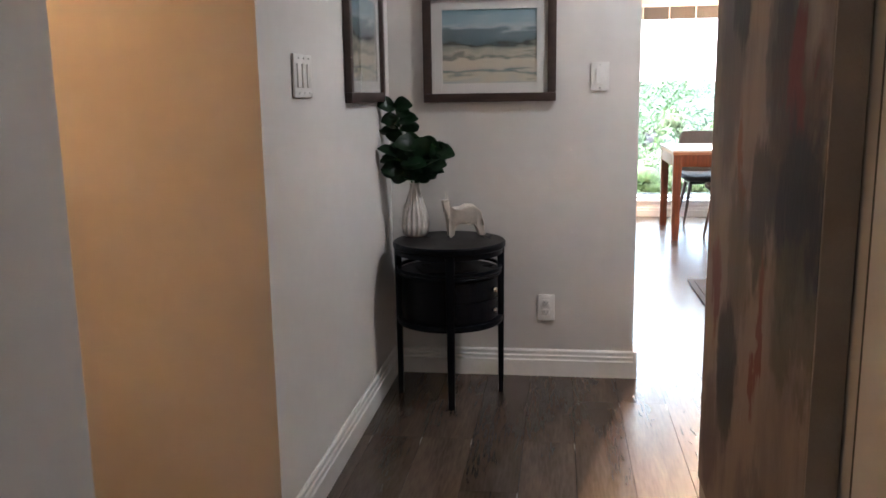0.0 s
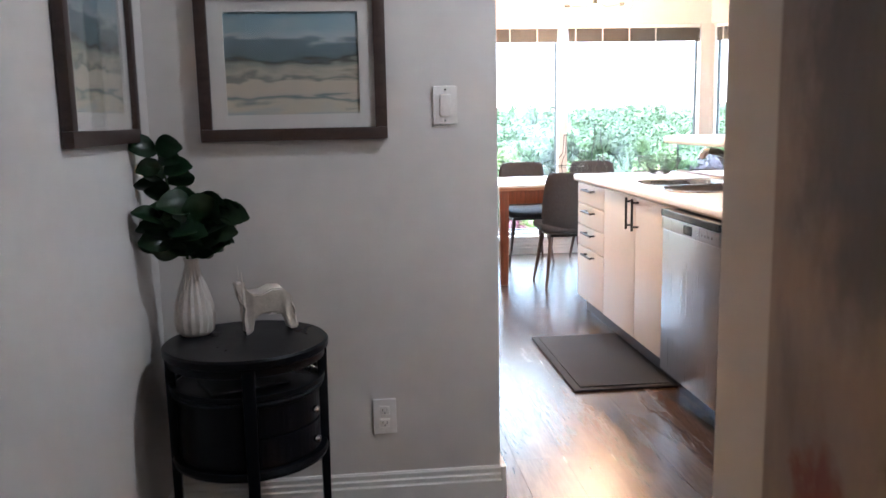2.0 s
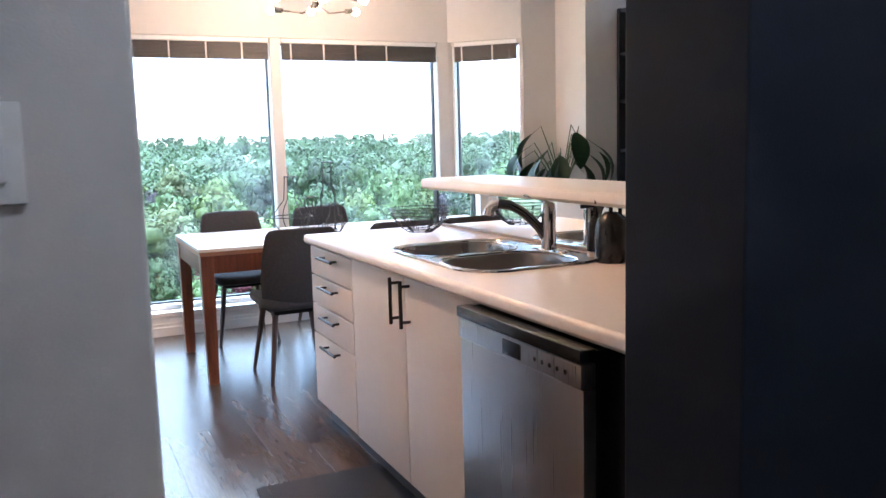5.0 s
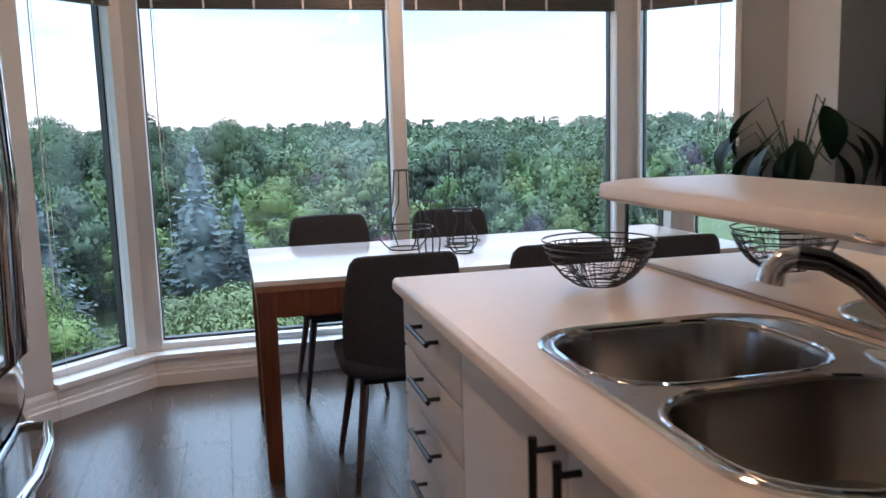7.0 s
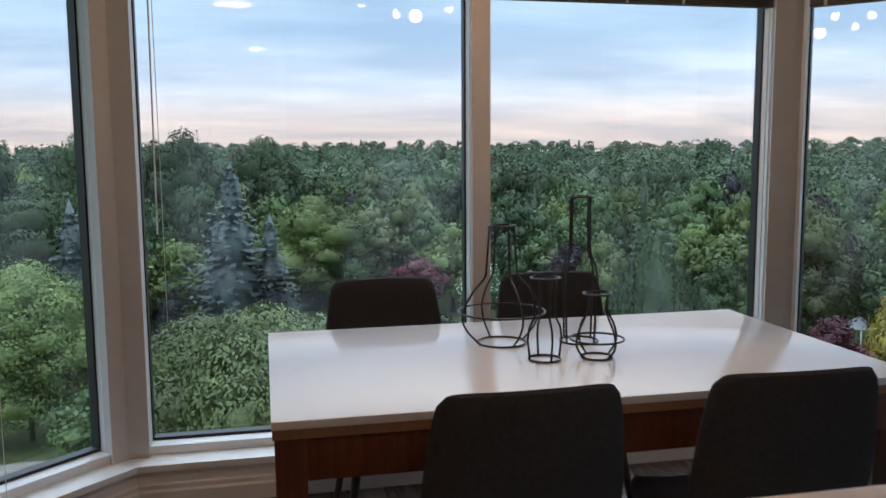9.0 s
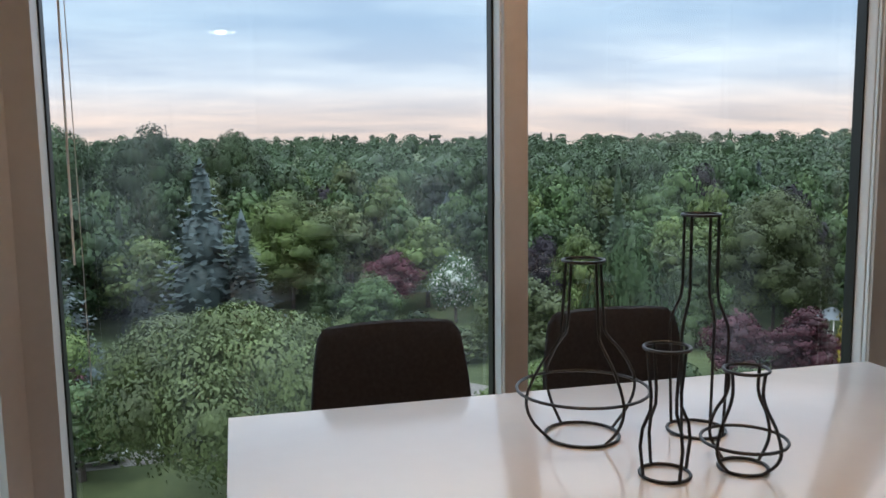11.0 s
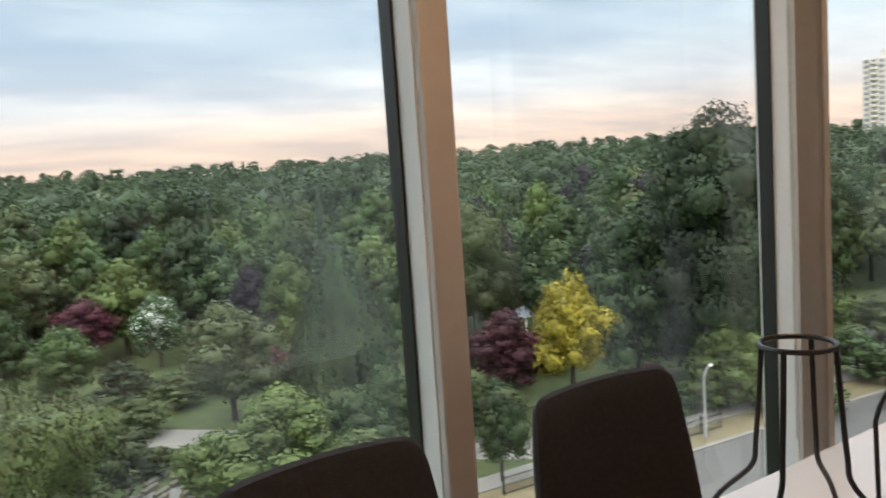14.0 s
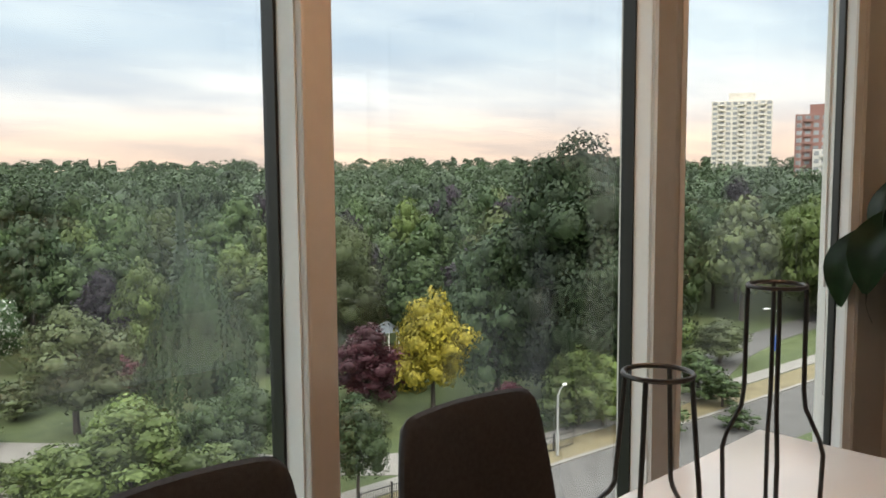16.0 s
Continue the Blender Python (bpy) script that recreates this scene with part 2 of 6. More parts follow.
def tube(bm, pts, r, seg=8, closed=False):
    """Adds a round tube along points."""
    pts = [Vector(p) for p in pts]
    n = len(pts)
    rings = []
    up = None
    for i, p in enumerate(pts):
        if closed:
            d = (pts[(i + 1) % n] - pts[i - 1]).normalized()
        else:
            d = (pts[min(i + 1, n - 1)] - pts[max(i - 1, 0)]).normalized()
        if up is None:
            up = d.orthogonal().normalized()
        up = (up - d * up.dot(d)).normalized()
        w = d.cross(up)
        rr = r(i / max(1, n - 1)) if callable(r) else r
        rings.append([bm.verts.new(p + rr * (math.cos(k * math.tau / seg) * up + math.sin(k * math.tau / seg) * w)) for k in range(seg)])
    for i in range(n if closed else n - 1):
        a, b = rings[i], rings[(i + 1) % n]
        for k in range(seg):
            bm.faces.new((a[k], a[(k + 1) % seg], b[(k + 1) % seg], b[k]))
    if not closed:
        bm.faces.new(list(reversed(rings[0])))
        bm.faces.new(rings[-1])
    return bm


def lathe(bm, profile, seg=32, squash=(1, 1)):
    """Turns a profile of (radius, height) about z."""
    rings = []
    for r, z in profile:
        if r < 1e-5:
            rings.append([bm.verts.new((0, 0, z))])
        else:
            rings.append([bm.verts.new((r * squash[0] * math.cos(k * math.tau / seg), r * squash[1] * math.sin(k * math.tau / seg), z)) for k in range(seg)])
    for a, b in zip(rings, rings[1:]):
        for k in range(seg):
            k2 = (k + 1) % seg
            if len(a) == 1 and len(b) > 1:
                bm.faces.new((a[0], b[k2], b[k]))
            elif len(b) == 1 and len(a) > 1:
                bm.faces.new((a[k], a[k2], b[0]))
            elif len(a) > 1:
                bm.faces.new((a[k], a[k2], b[k2], b[k]))
    return bm


def extrude_x(bm, outline, x0, x1):
    """A prism along x from an outline of (y, z)."""
    a = [bm.verts.new((x0, y, z)) for y, z in outline]
    b = [bm.verts.new((x1, y, z)) for y, z in outline]
    n = len(outline)
    for k in range(n):
        bm.faces.new((a[k], a[(k + 1) % n], b[(k + 1) % n], b[k]))
    bm.faces.new(list(reversed(a)))
    bm.faces.new(b)
    return bm


def extrude_z(bm, outline, z0, z1):
    a = [bm.verts.new((x, y, z0)) for x, y in outline]
    b = [bm.verts.new((x, y, z1)) for x, y in outline]
    n = len(outline)
    for k in range(n):
        bm.faces.new((a[k], a[(k + 1) % n], b[(k + 1) % n], b[k]))
    bm.faces.new(list(reversed(a)))
    bm.faces.new(b)
    return bm


def to_mesh(name, bm, material, smooth=False):
    bmesh.ops.recalc_face_normals(bm, faces=bm.faces)
    me = bpy.data.meshes.new(name)
    bm.to_mesh(me)
    bm.free()
    me.materials.append(material)
    if smooth:
        me.polygons.foreach_set("use_smooth", [True] * len(me.polygons))
        me.set_sharp_from_angle(angle=radians(38))
    return me


def thing(name, x, y, z, label, category, group="", turn=0.0):
    e = new(name)
    e.empty_display_size = 0.1
    e.matrix_basis = pose(x, y, z, 0, 0, turn)
    return tagged(e, label, category, group)


def part(name, bm, material, parent, label="", smooth=True):
    ob = new(name, to_mesh(name, bm, material, smooth))
    ob.parent = parent
    return tagged(ob, label)


def solid(name, bm, material, label, category="", kind="", group="", smooth=False):
    return tagged(new(name, to_mesh(name, bm, material, smooth)), label, category, group, kind)


def structure(name, bm, material, label, smooth=False):
    return solid(name, bm, material, label, kind="structure", smooth=smooth)

# ---- structure ----
CEILING = 2.62
SILL, HEAD = 0.165, 2.075
structure("wall_hall_side", box(-0.142, -0.022, 3.258, 4.831, 0, CEILING), WALL, "warm white painted hallway wall")
structure("wall_side_hall", box(-2.0, -0.142, 3.258, 3.40, 0, CEILING), WALL, "painted wall of the side hall, lit warm")
structure("wall_hall_near", box(-0.142, -0.022, -0.9, 2.415, 0, CEILING), WALL, "warm white painted hallway wall")
structure("wall_side_hall_near", box(-2.0, -0.142, 2.295, 2.415, 0, CEILING), WALL, "painted wall of the side hall")
structure("wall_side_hall_end", box(-2.12, -2.0, 2.295, 3.40, 0, CEILING), WALL, "painted end wall of the side hall")
structure("wall_hall_far", box(-0.142, 1.030, 4.831, 4.951, 0, CEILING, 0.006), WALL, "warm white painted wall at the end of the hallway")
structure("wall_hall_back", box(-0.022, 1.06, -0.9, -0.78, 0, CEILING), WALL, "painted wall behind the hallway")
structure("wall_painting", box(1.06, 1.18, -0.9, 3.285, 0, CEILING, 0.006), WALL, "warm white painted partition wall")
structure("wall_entry", box(1.18, 2.70, 3.165, 3.285, 0, CEILING), WALL, "painted wall of the entry")
structure("wall_closet", box(2.525, 2.70, 3.285, 4.689, 0, CEILING), WALL, "painted wall behind the closet mirror")
structure("wall_navy", box(1.870, 2.70, 4.689, 4.98, 0, CEILING, 0.004), NAVY, "dark navy painted column beside the counter")
structure("wall_navy_back", box(2.70, 5.37, 4.689, 4.81, 0, CEILING), NAVY, "dark navy painted wall")
structure("wall_kitchen", box(0.18, 0.30, 4.951, 9.16, 0, CEILING), WALL, "warm white painted kitchen wall")
structure("wall_living", box(5.25, 5.37, 4.81, 5.20, 0, CEILING), WALL, "warm white painted living room wall")
structure("wall_living_far", box(5.25, 5.37, 8.30, 9.10, 0, CEILING), WALL, "warm white painted living room wall")
structure("wall_living_low", box(5.25, 5.37, 5.20, 8.30, 0, 0.30), WALL, "low wall under the living room window")
structure("wall_living_high", box(5.25, 5.37, 5.20, 8.30, 2.10, CEILING), WALL, "wall above the living room window")
lw = new("window_4")
lw.matrix_basis = pose(5.25, 5.20, 0)
tagged(lw, "wide living room window in a painted frame", kind="structure")
for a in ((0, 0.05, 0.30, 2.10), (3.05, 3.10, 0.30, 2.10), (0.05, 3.05, 0.30, 0.35), (0.05, 3.05, 2.05, 2.10), (1.525, 1.575, 0.35, 2.05)):
    part("window_frame", box(0.03, 0.10, a[0], a[1], a[2], a[3], 0.004), ALU, lw)
for a in ((0.05, 1.525), (1.575, 3.05)):
    pn = part("pane", box(0.06, 0.066, a[0], a[1], 0.35, 2.05), PANE, lw, smooth=False)
    pn.visible_shadow = False
structure("wall_corner", extrude_z(bmesh.new(), [(4.302, 9.396), (4.61, 9.396), (4.61, 8.99), (5.25, 8.99), (5.25, 9.60), (4.51, 9.60)], 0, CEILING), WALL, "warm white painted corner beside the window")
structure("wall_bay_side", extrude_z(bmesh.new(), [(0.30, 8.94), (0.353, 8.992), (0.725, 9.352), (0.58, 9.51), (0.18, 9.13), (0.18, 8.94)], 0, CEILING), WALL, "warm white painted wall beside the bay window")
structure("ceiling", box(-2.12, 5.22, -0.9, 10.2, CEILING, CEILING + 0.12), CEIL, "white painted ceiling")
structure("floor", box(-2.12, 5.22, -0.9, 10.05, -0.15, -0.006), mat("dark_floor_joint", (0.02, 0.018, 0.016), 0.7), "grey brown wood plank floor")


def skirting(name, x0, y0, x1, y1):
    """A moulded skirting board from one floor point to the next; it stands proud to the left of the way."""
    d = Vector((x1 - x0, y1 - y0))
    prof = [(0, 0), (0.017, 0), (0.017, 0.072), (0.013, 0.078), (0.013, 0.092), (0.009, 0.098), (0.009, 0.112), (0.004, 0.120), (0, 0.120)]
    bm = extrude_x(bmesh.new(), prof, 0, d.length)
    ob = structure(name, bm, TRIM, "white moulded skirting board")
    ob.matrix_basis = pose(x0, y0, 0, 0, 0, math.degrees(math.atan2(d.y, d.x)))
    return ob


skirting("baseboard_far", 1.047, 4.831, -0.022, 4.831)
skirting("baseboard_side", -0.022, 4.814, -0.022, 3.258)
skirting("baseboard_near", -0.022, 2.415, -0.022, -0.78)
skirting("baseboard_painting", 1.06, -0.78, 1.06, 3.285)
skirting("baseboard_column_front", 2.46, 4.689, 1.856, 4.689)
skirting("baseboard_column_side", 1.870, 4.689, 1.870, 4.98)
structure("baseboard_wall_end", box(1.030, 1.047, 4.814, 4.951, 0, 0.12, 0.004), TRIM, "white skirting board end")


def bay(name, ax, ay, bx_, by, panes, mitre):
    """One straight run of the glazed bay, between two floor points of its inner face, with posts, panes, sill, skirting and the wall above."""
    d = Vector((bx_ - ax, by - ay))
    L = d.length
    at = pose(ax, ay, 0, 0, 0, math.degrees(math.atan2(d.y, d.x)))
    w = new(name)
    w.empty_display_size = 0.1
    w.matrix_basis = at
    tagged(w, "tall window with painted metal frame, white sill and raised blind", kind="structure")
    k, d = 0.414, 0.075
    e0, e1 = (k if mitre[0] else 0.0), (k if mitre[1] else 0.0)

    def mitred(front, back, z0, z1):
        """A run with its ends cut to meet the next run of the bay."""
        return extrude_z(bmesh.new(), [(-front * e0, front), (L + front * e1, front), (L + back * e1, back), (-back * e0, back)], z0, z1)
    part("low_wall", mitred(-d, 0.16, -0.15, SILL - 0.025), WALL, w, smooth=False)
    part("bulkhead", mitred(0.0, 0.16, HEAD, CEILING), WALL, w, smooth=False)
    part("window_sill", mitred(-d - 0.022, 0.14, SILL - 0.025, SILL), TRIM, w, smooth=False)
    prof = [(-d, 0), (-d - 0.020, 0), (-d - 0.020, 0.06), (-d - 0.014, 0.068), (-d - 0.014, 0.085), (-d - 0.009, 0.092), (-d - 0.009, 0.120), (-d, 0.139)]
    part("skirting", extrude_x(bmesh.new(), prof, 0.036 * bool(e0), L - 0.036 * bool(e1)), TRIM, w, smooth=False)
    part("bottom_rail", box(0, L, 0.02, 0.13, SILL, SILL + 0.035, 0.004), ALUWHITE, w)
    part("top_rail", box(0, L, 0.02, 0.13, HEAD - 0.03, HEAD, 0.004), ALU, w)
    for x0, x1 in panes:
        bm = bmesh.new()
        for a0, a1, b0, b1 in ((x0, x1, SILL + 0.035, SILL + 0.047), (x0, x1, HEAD - 0.042, HEAD - 0.03), (x0, x0 + 0.007, SILL + 0.047, HEAD - 0.042), (x1 - 0.007, x1, SILL + 0.047, HEAD - 0.042)):
            bx(bm, a0, a1, 0.086, 0.132, b0, b1)
        part("gasket", bm, GASKET, w, smooth=False)
        bm = bmesh.new()
        for a0, a1 in ((x0 - 0.016, x0), (x1, x1 + 0.016)):
            bx(bm, a0, a1, 0.022, 0.086, SILL + 0.035, HEAD - 0.03)
        part("bead", bm, ALUWHITE, w, smooth=False)
        pane = part("pane", box(x0 + 0.004, x1 - 0.004, 0.118, 0.122, SILL + 0.04, HEAD - 0.034), PANE, w, smooth=False)
        pane.visible_shadow = False
    return w


def post(name, outline):
    return structure(name, extrude_z(bmesh.new(), outline, SILL, HEAD), ALU, "painted metal window post")


# the bay, from the kitchen round to the living room
bay("window_1", 0.68, 9.405, 1.10, 9.82, [(0.03, 0.525)], (False, True))
bay("window_2", 1.10, 9.82, 3.875, 9.82, [(0.070, 1.343), (1.430, 2.683)], (True, True))
bay("window_3", 3.875, 9.82, 4.30, 9.395, [(0.045, 0.578)], (True, False))


def mull(name, x0, x1):
    m = structure(name, box(x0, x1, 9.82, 9.945, SILL, HEAD, 0.008), ALU, "painted metal window post")
    return m


mull("window_post_middle", 2.447, 2.526)
post("window_post_corner_a", [(1.172, 9.815), (1.172, 9.96), (1.03, 9.96), (0.955, 9.90), (1.045, 9.768), (1.095, 9.815)])
post("window_post_corner_b", [(3.787, 9.828), (3.787, 9.965), (3.93, 9.965), (4.02, 9.90), (3.938, 9.824), (3.875, 9.815)])
post("window_post_end", [(4.288, 9.415), (4.380, 9.507), (4.405, 9.474), (4.313, 9.390)])
ob = structure("baseboard_bay", extrude_x(bmesh.new(), [(0.0, 0), (-0.020, 0), (-0.020, 0.06), (-0.014, 0.068), (-0.014, 0.085), (-0.009, 0.092), (-0.009, 0.120), (0.0, 0.14)], 0, 0.53), TRIM, "white moulded skirting board")
ob.matrix_basis = pose(0.355, 8.990, 0, 0, 0, 44.06)

# ---- windows: blinds and cords ----
BLIND = mat("grey_brown_blind_slats", (0.085, 0.075, 0.068), 0.5, vary=0.2, scale=15)
CORD = mat("white_cord", (0.75, 0.74, 0.72), 0.6)


def blind(x, y, length, turn):
    b = thing("window_blind", x, y, HEAD - 0.155, "dark slatted blind drawn up under the window head", "blind", "raised blinds", turn)
    part("head_rail", box(0, length, -0.035, 0.0, 0.12, 0.150, 0.003), ALUWHITE, b)
    sm = to_mesh("slat", box(0.004, length - 0.004, -0.040, 0.0, 0, 0.006), BLIND)
    for k in range(13):
        o = new("slat", sm)
        o.parent = b
        o.matrix_basis = pose(0, 0.002 * (k % 3), k * 0.009, 0, 0, 0)
    for k in range(max(2, int(length / 0.25))):
        cx = 0.06 + k * 0.25
        if cx < length - 0.03:
            part("ladder_tape", box(cx, cx + 0.012, -0.043, -0.040, 0.0, 0.12), CORD, b, smooth=False)
    return b


blind(1.18, 9.86, 1.258, 0)
blind(2.535, 9.86, 1.24, 0)
blind(0.735, 9.495, 0.42, 44.7)
blind(3.939, 9.813, 0.51, -45)


def pull_cord(x, y, top, bottom):
    c = thing("blind_cord", x, y, bottom, "thin white blind cord with a clear wand", "blind cord", "blind cords")
    part("wand", cyl(bmesh.new(), (0, 0, 0), (0.004, 0.003, top - bottom), 0.0035, 0.0035, 6), CORD, c)
    part("cord", tube(bmesh.new(), [(0.022, 0.0, -0.35 * (top - bottom)), (0.020, 0.002, 0.3 * (top - bottom)), (0.016, 0.002, top - bottom)], 0.0014, 5), CORD, c)
    return c


pull_cord(1.235, 9.83, HEAD - 0.08, 1.02)
pull_cord(0.745, 9.46, HEAD - 0.08, 0.55)
pull_cord(3.755, 9.83, HEAD - 0.08, 0.40)
pull_cord(4.23, 9.47, HEAD - 0.08, 0.95)


# ---- hallway ----
def picture_mat(name, vertical):
    """A painted landscape: hazy sky, teal hills, pale flats and dark streaks, by height and noise."""
    m = bpy.data.materials.new(name)
    m.use_nodes = True
    n, l = m.node_tree.nodes, m.node_tree.links
    p = n["Principled BSDF"]
    p.inputs["Roughness"].default_value = 0.7
    co = n.new("ShaderNodeTexCoord")
    sep = n.new("ShaderNodeSeparateXYZ")
    l.new(co.outputs["Generated"], sep.inputs[0])
    noi = n.new("ShaderNodeTexNoise")
    mp = n.new("ShaderNodeMapping")
    mp.inputs["Scale"].default_value = (2.2, 2.2, 6.5)
    l.new(co.outputs["Generated"], mp.inputs[0])
    noi.inputs["Scale"].default_value, noi.inputs["Detail"].default_value = 1.6, 3
    l.new(mp.outputs[0], noi.inputs["Vector"])
    ma = n.new("ShaderNodeMath")
    ma.operation = 'MULTIPLY_ADD'
    ma.inputs[1].default_value = 0.34
    l.new(noi.outputs[0], ma.inputs[0])
    sub = n.new("ShaderNodeMath")
    sub.operation = 'SUBTRACT'
    sub.inputs[1].default_value = 0.17
    l.new(sep.outputs["Z"], sub.inputs[0])
    l.new(sub.outputs[0], ma.inputs[2])
    r = n.new("ShaderNodeValToRGB")
    stops = ((0.0, (0.40, 0.46, 0.47)), (0.10, (0.60, 0.54, 0.42)), (0.17, (0.16, 0.22, 0.22)), (0.20, (0.55, 0.50, 0.42)), (0.32, (0.62, 0.55, 0.44)), (0.36, (0.20, 0.22, 0.19)),
             (0.40, (0.52, 0.47, 0.38)), (0.50, (0.26, 0.29, 0.25)), (0.535, (0.05, 0.055, 0.05)), (0.56, (0.12, 0.18, 0.20)), (0.70, (0.17, 0.24, 0.27)), (0.74, (0.44, 0.50, 0.52)), (0.86, (0.30, 0.42, 0.47)), (1.0, (0.20, 0.34, 0.41)))
    r.color_ramp.elements[0].position, r.color_ramp.elements[0].color = 0.0, (*stops[0][1], 1)
    r.color_ramp.elements[1].position, r.color_ramp.elements[1].color = 1.0, (*stops[-1][1], 1)
    for q, c in stops[1:-1]:
        e = r.color_ramp.elements.new(q)
        e.color = (*c, 1)
    l.new(ma.outputs[0], r.inputs[0])
    l.new(r.outputs[0], p.inputs["Base Color"])
    return m


PICTURE = picture_mat("landscape_print", True)
MATBOARD = mat("white_mat_board", (0.72, 0.70, 0.67), 0.8, vary=0.02)
PICGLASS = glass_mat("picture_glass", (0.97, 0.97, 0.97), 0.8)


def framed_picture(w, h, iw, ih):
    """Stands in the xz plane, its back on y = 0, facing -y."""
    t = thing("framed_picture", 0, 0, 0, "landscape print with a wide white mat in a dark brown frame", "picture", "hallway pictures")
    f = 0.036
    for name, a in (("top_rail", (-w / 2, w / 2, -0.026, 0, h - f, h)), ("bottom_rail", (-w / 2, w / 2, -0.026, 0, 0, f)), ("stile", (-w / 2, -w / 2 + f, -0.026, 0, f, h - f)), ("stile", (w / 2 - f, w / 2, -0.026, 0, f, h - f))):
        part(name, box(*a, 0.003), FRAMEWOOD, t)
    bm = bmesh.new()
    z0 = (h - ih) / 2
    for a in ((-w / 2 + f, w / 2 - f, f, z0), (-w / 2 + f, w / 2 - f, z0 + ih, h - f), (-w / 2 + f, -iw / 2, z0, z0 + ih), (iw / 2, w / 2 - f, z0, z0 + ih)):
        bx(bm, a[0], a[1], -0.012, -0.006, a[2], a[3])
    part("mat_board", bm, MATBOARD, t, smooth=False)
    part("print", box(-iw / 2 - 0.005, iw / 2 + 0.005, -0.006, -0.003, z0 - 0.005, z0 + ih + 0.005), PICTURE, t, smooth=False)
    g = part("picture_pane", box(-w / 2 + f, w / 2 - f, -0.017, -0.015, f, h - f), PICGLASS, t, smooth=False)
    g.visible_shadow = False
    return t


pic = framed_picture(0.556, 0.455, 0.395, 0.300)
pic.matrix_basis = pose(0.410, 4.829, 1.200)
copy_thing(pic, pose(-0.020, 4.352, 1.208, 0, 0, 90))


def plate(name, x, y, z, turn, label, build):
    t = thing(name, x, y, z, label, "switch" if "switch" in name else "socket", "", turn)
    part("cover_plate", box(-0.037, 0.037, -0.007, 0, -0.058, 0.058, 0.003), TRIM, t)
    build(t)
    return t


def rocker(t):
    part("rocker", box(-0.017, 0.017, -0.011, -0.0065, -0.033, 0.033, 0.002), TRIM, t)
    for z in (-0.047, 0.047):
        part("screw", cyl(bmesh.new(), (0, -0.0085, z), (0, -0.006, z), 0.003, 0.003, 8), CHROME, t)


def duplex(t):
    for z in (-0.021, 0.021):
        o = part("outlet_face", box(-0.0165, 0.0165, -0.0095, -0.0065, z - 0.014, z + 0.014, 0.003), TRIM, t)
        bm = bmesh.new()
        bx(bm, -0.008, -0.006, -0.0100, -0.0093, z - 0.002, z + 0.007)
        bx(bm, 0.006, 0.008, -0.0100, -0.0093, z - 0.002, z + 0.006)
        cyl(bm, (0, -0.0093, z - 0.008), (0, -0.0100, z - 0.008), 0.0025, 0.0025, 8)
        part("slots", bm, BLACKPLASTIC, o, smooth=False)


plate("light_switch", 0.867, 4.829, 1.297, 0, "white rocker light switch on the wall", rocker)
plate("wall_socket", 0.653, 4.829, 0.311, 0, "white double wall socket above the skirting", duplex)
tri = thing("light_switch", -0.020, 3.594, 1.290, "white triple rocker light switch on the hall wall", "switch", "", 90)
part("cover_plate", box(-0.084, 0.084, -0.007, 0, -0.060, 0.060, 0.003), TRIM, tri)
for k in (-0.046, 0.0, 0.046):
    part("rocker", box(k - 0.017, k + 0.017, -0.011, -0.0065, -0.033, 0.033, 0.002), TRIM, tri)
    for z in (-0.048, 0.048):
        part("screw", cyl(bmesh.new(), (k, -0.0085, z), (k, -0.006, z), 0.003, 0.003, 8), CHROME, tri)

# dial and box on the navy wall
th = thing("thermostat", 2.256, 4.687, 1.431, "beige wall thermostat with a pale cover", "thermostat")
part("case", box(-0.037, 0.037, -0.036, 0, -0.052, 0.052, 0.004), mat("beige_plastic", (0.33, 0.24, 0.14), 0.5), th)
part("cover", box(-0.008, 0.035, -0.042, -0.036, -0.044, 0.050, 0.002), mat("pale_plastic", (0.50, 0.48, 0.44), 0.4), th)
part("grille", box(-0.002, 0.030, -0.044, -0.042, -0.038, 0.0, 0.001), KICK, th)
dm = thing("dimmer_switch", 2.366, 4.687, 1.438, "white wall plate with a black dial", "switch")
part("cover_plate", box(-0.033, 0.033, -0.007, 0, -0.055, 0.055, 0.003), TRIM, dm)
bm = bmesh.new()
cyl(bm, (0, -0.007, 0), (0, -0.026, 0), 0.017, 0.013, 12)
part("dial", bm, BLACKPLASTIC, dm)
for z in (-0.042, 0.042):
    part("screw", cyl(bmesh.new(), (0, -0.0085, z), (0, -0.006, z), 0.003, 0.003, 8), CHROME, dm)


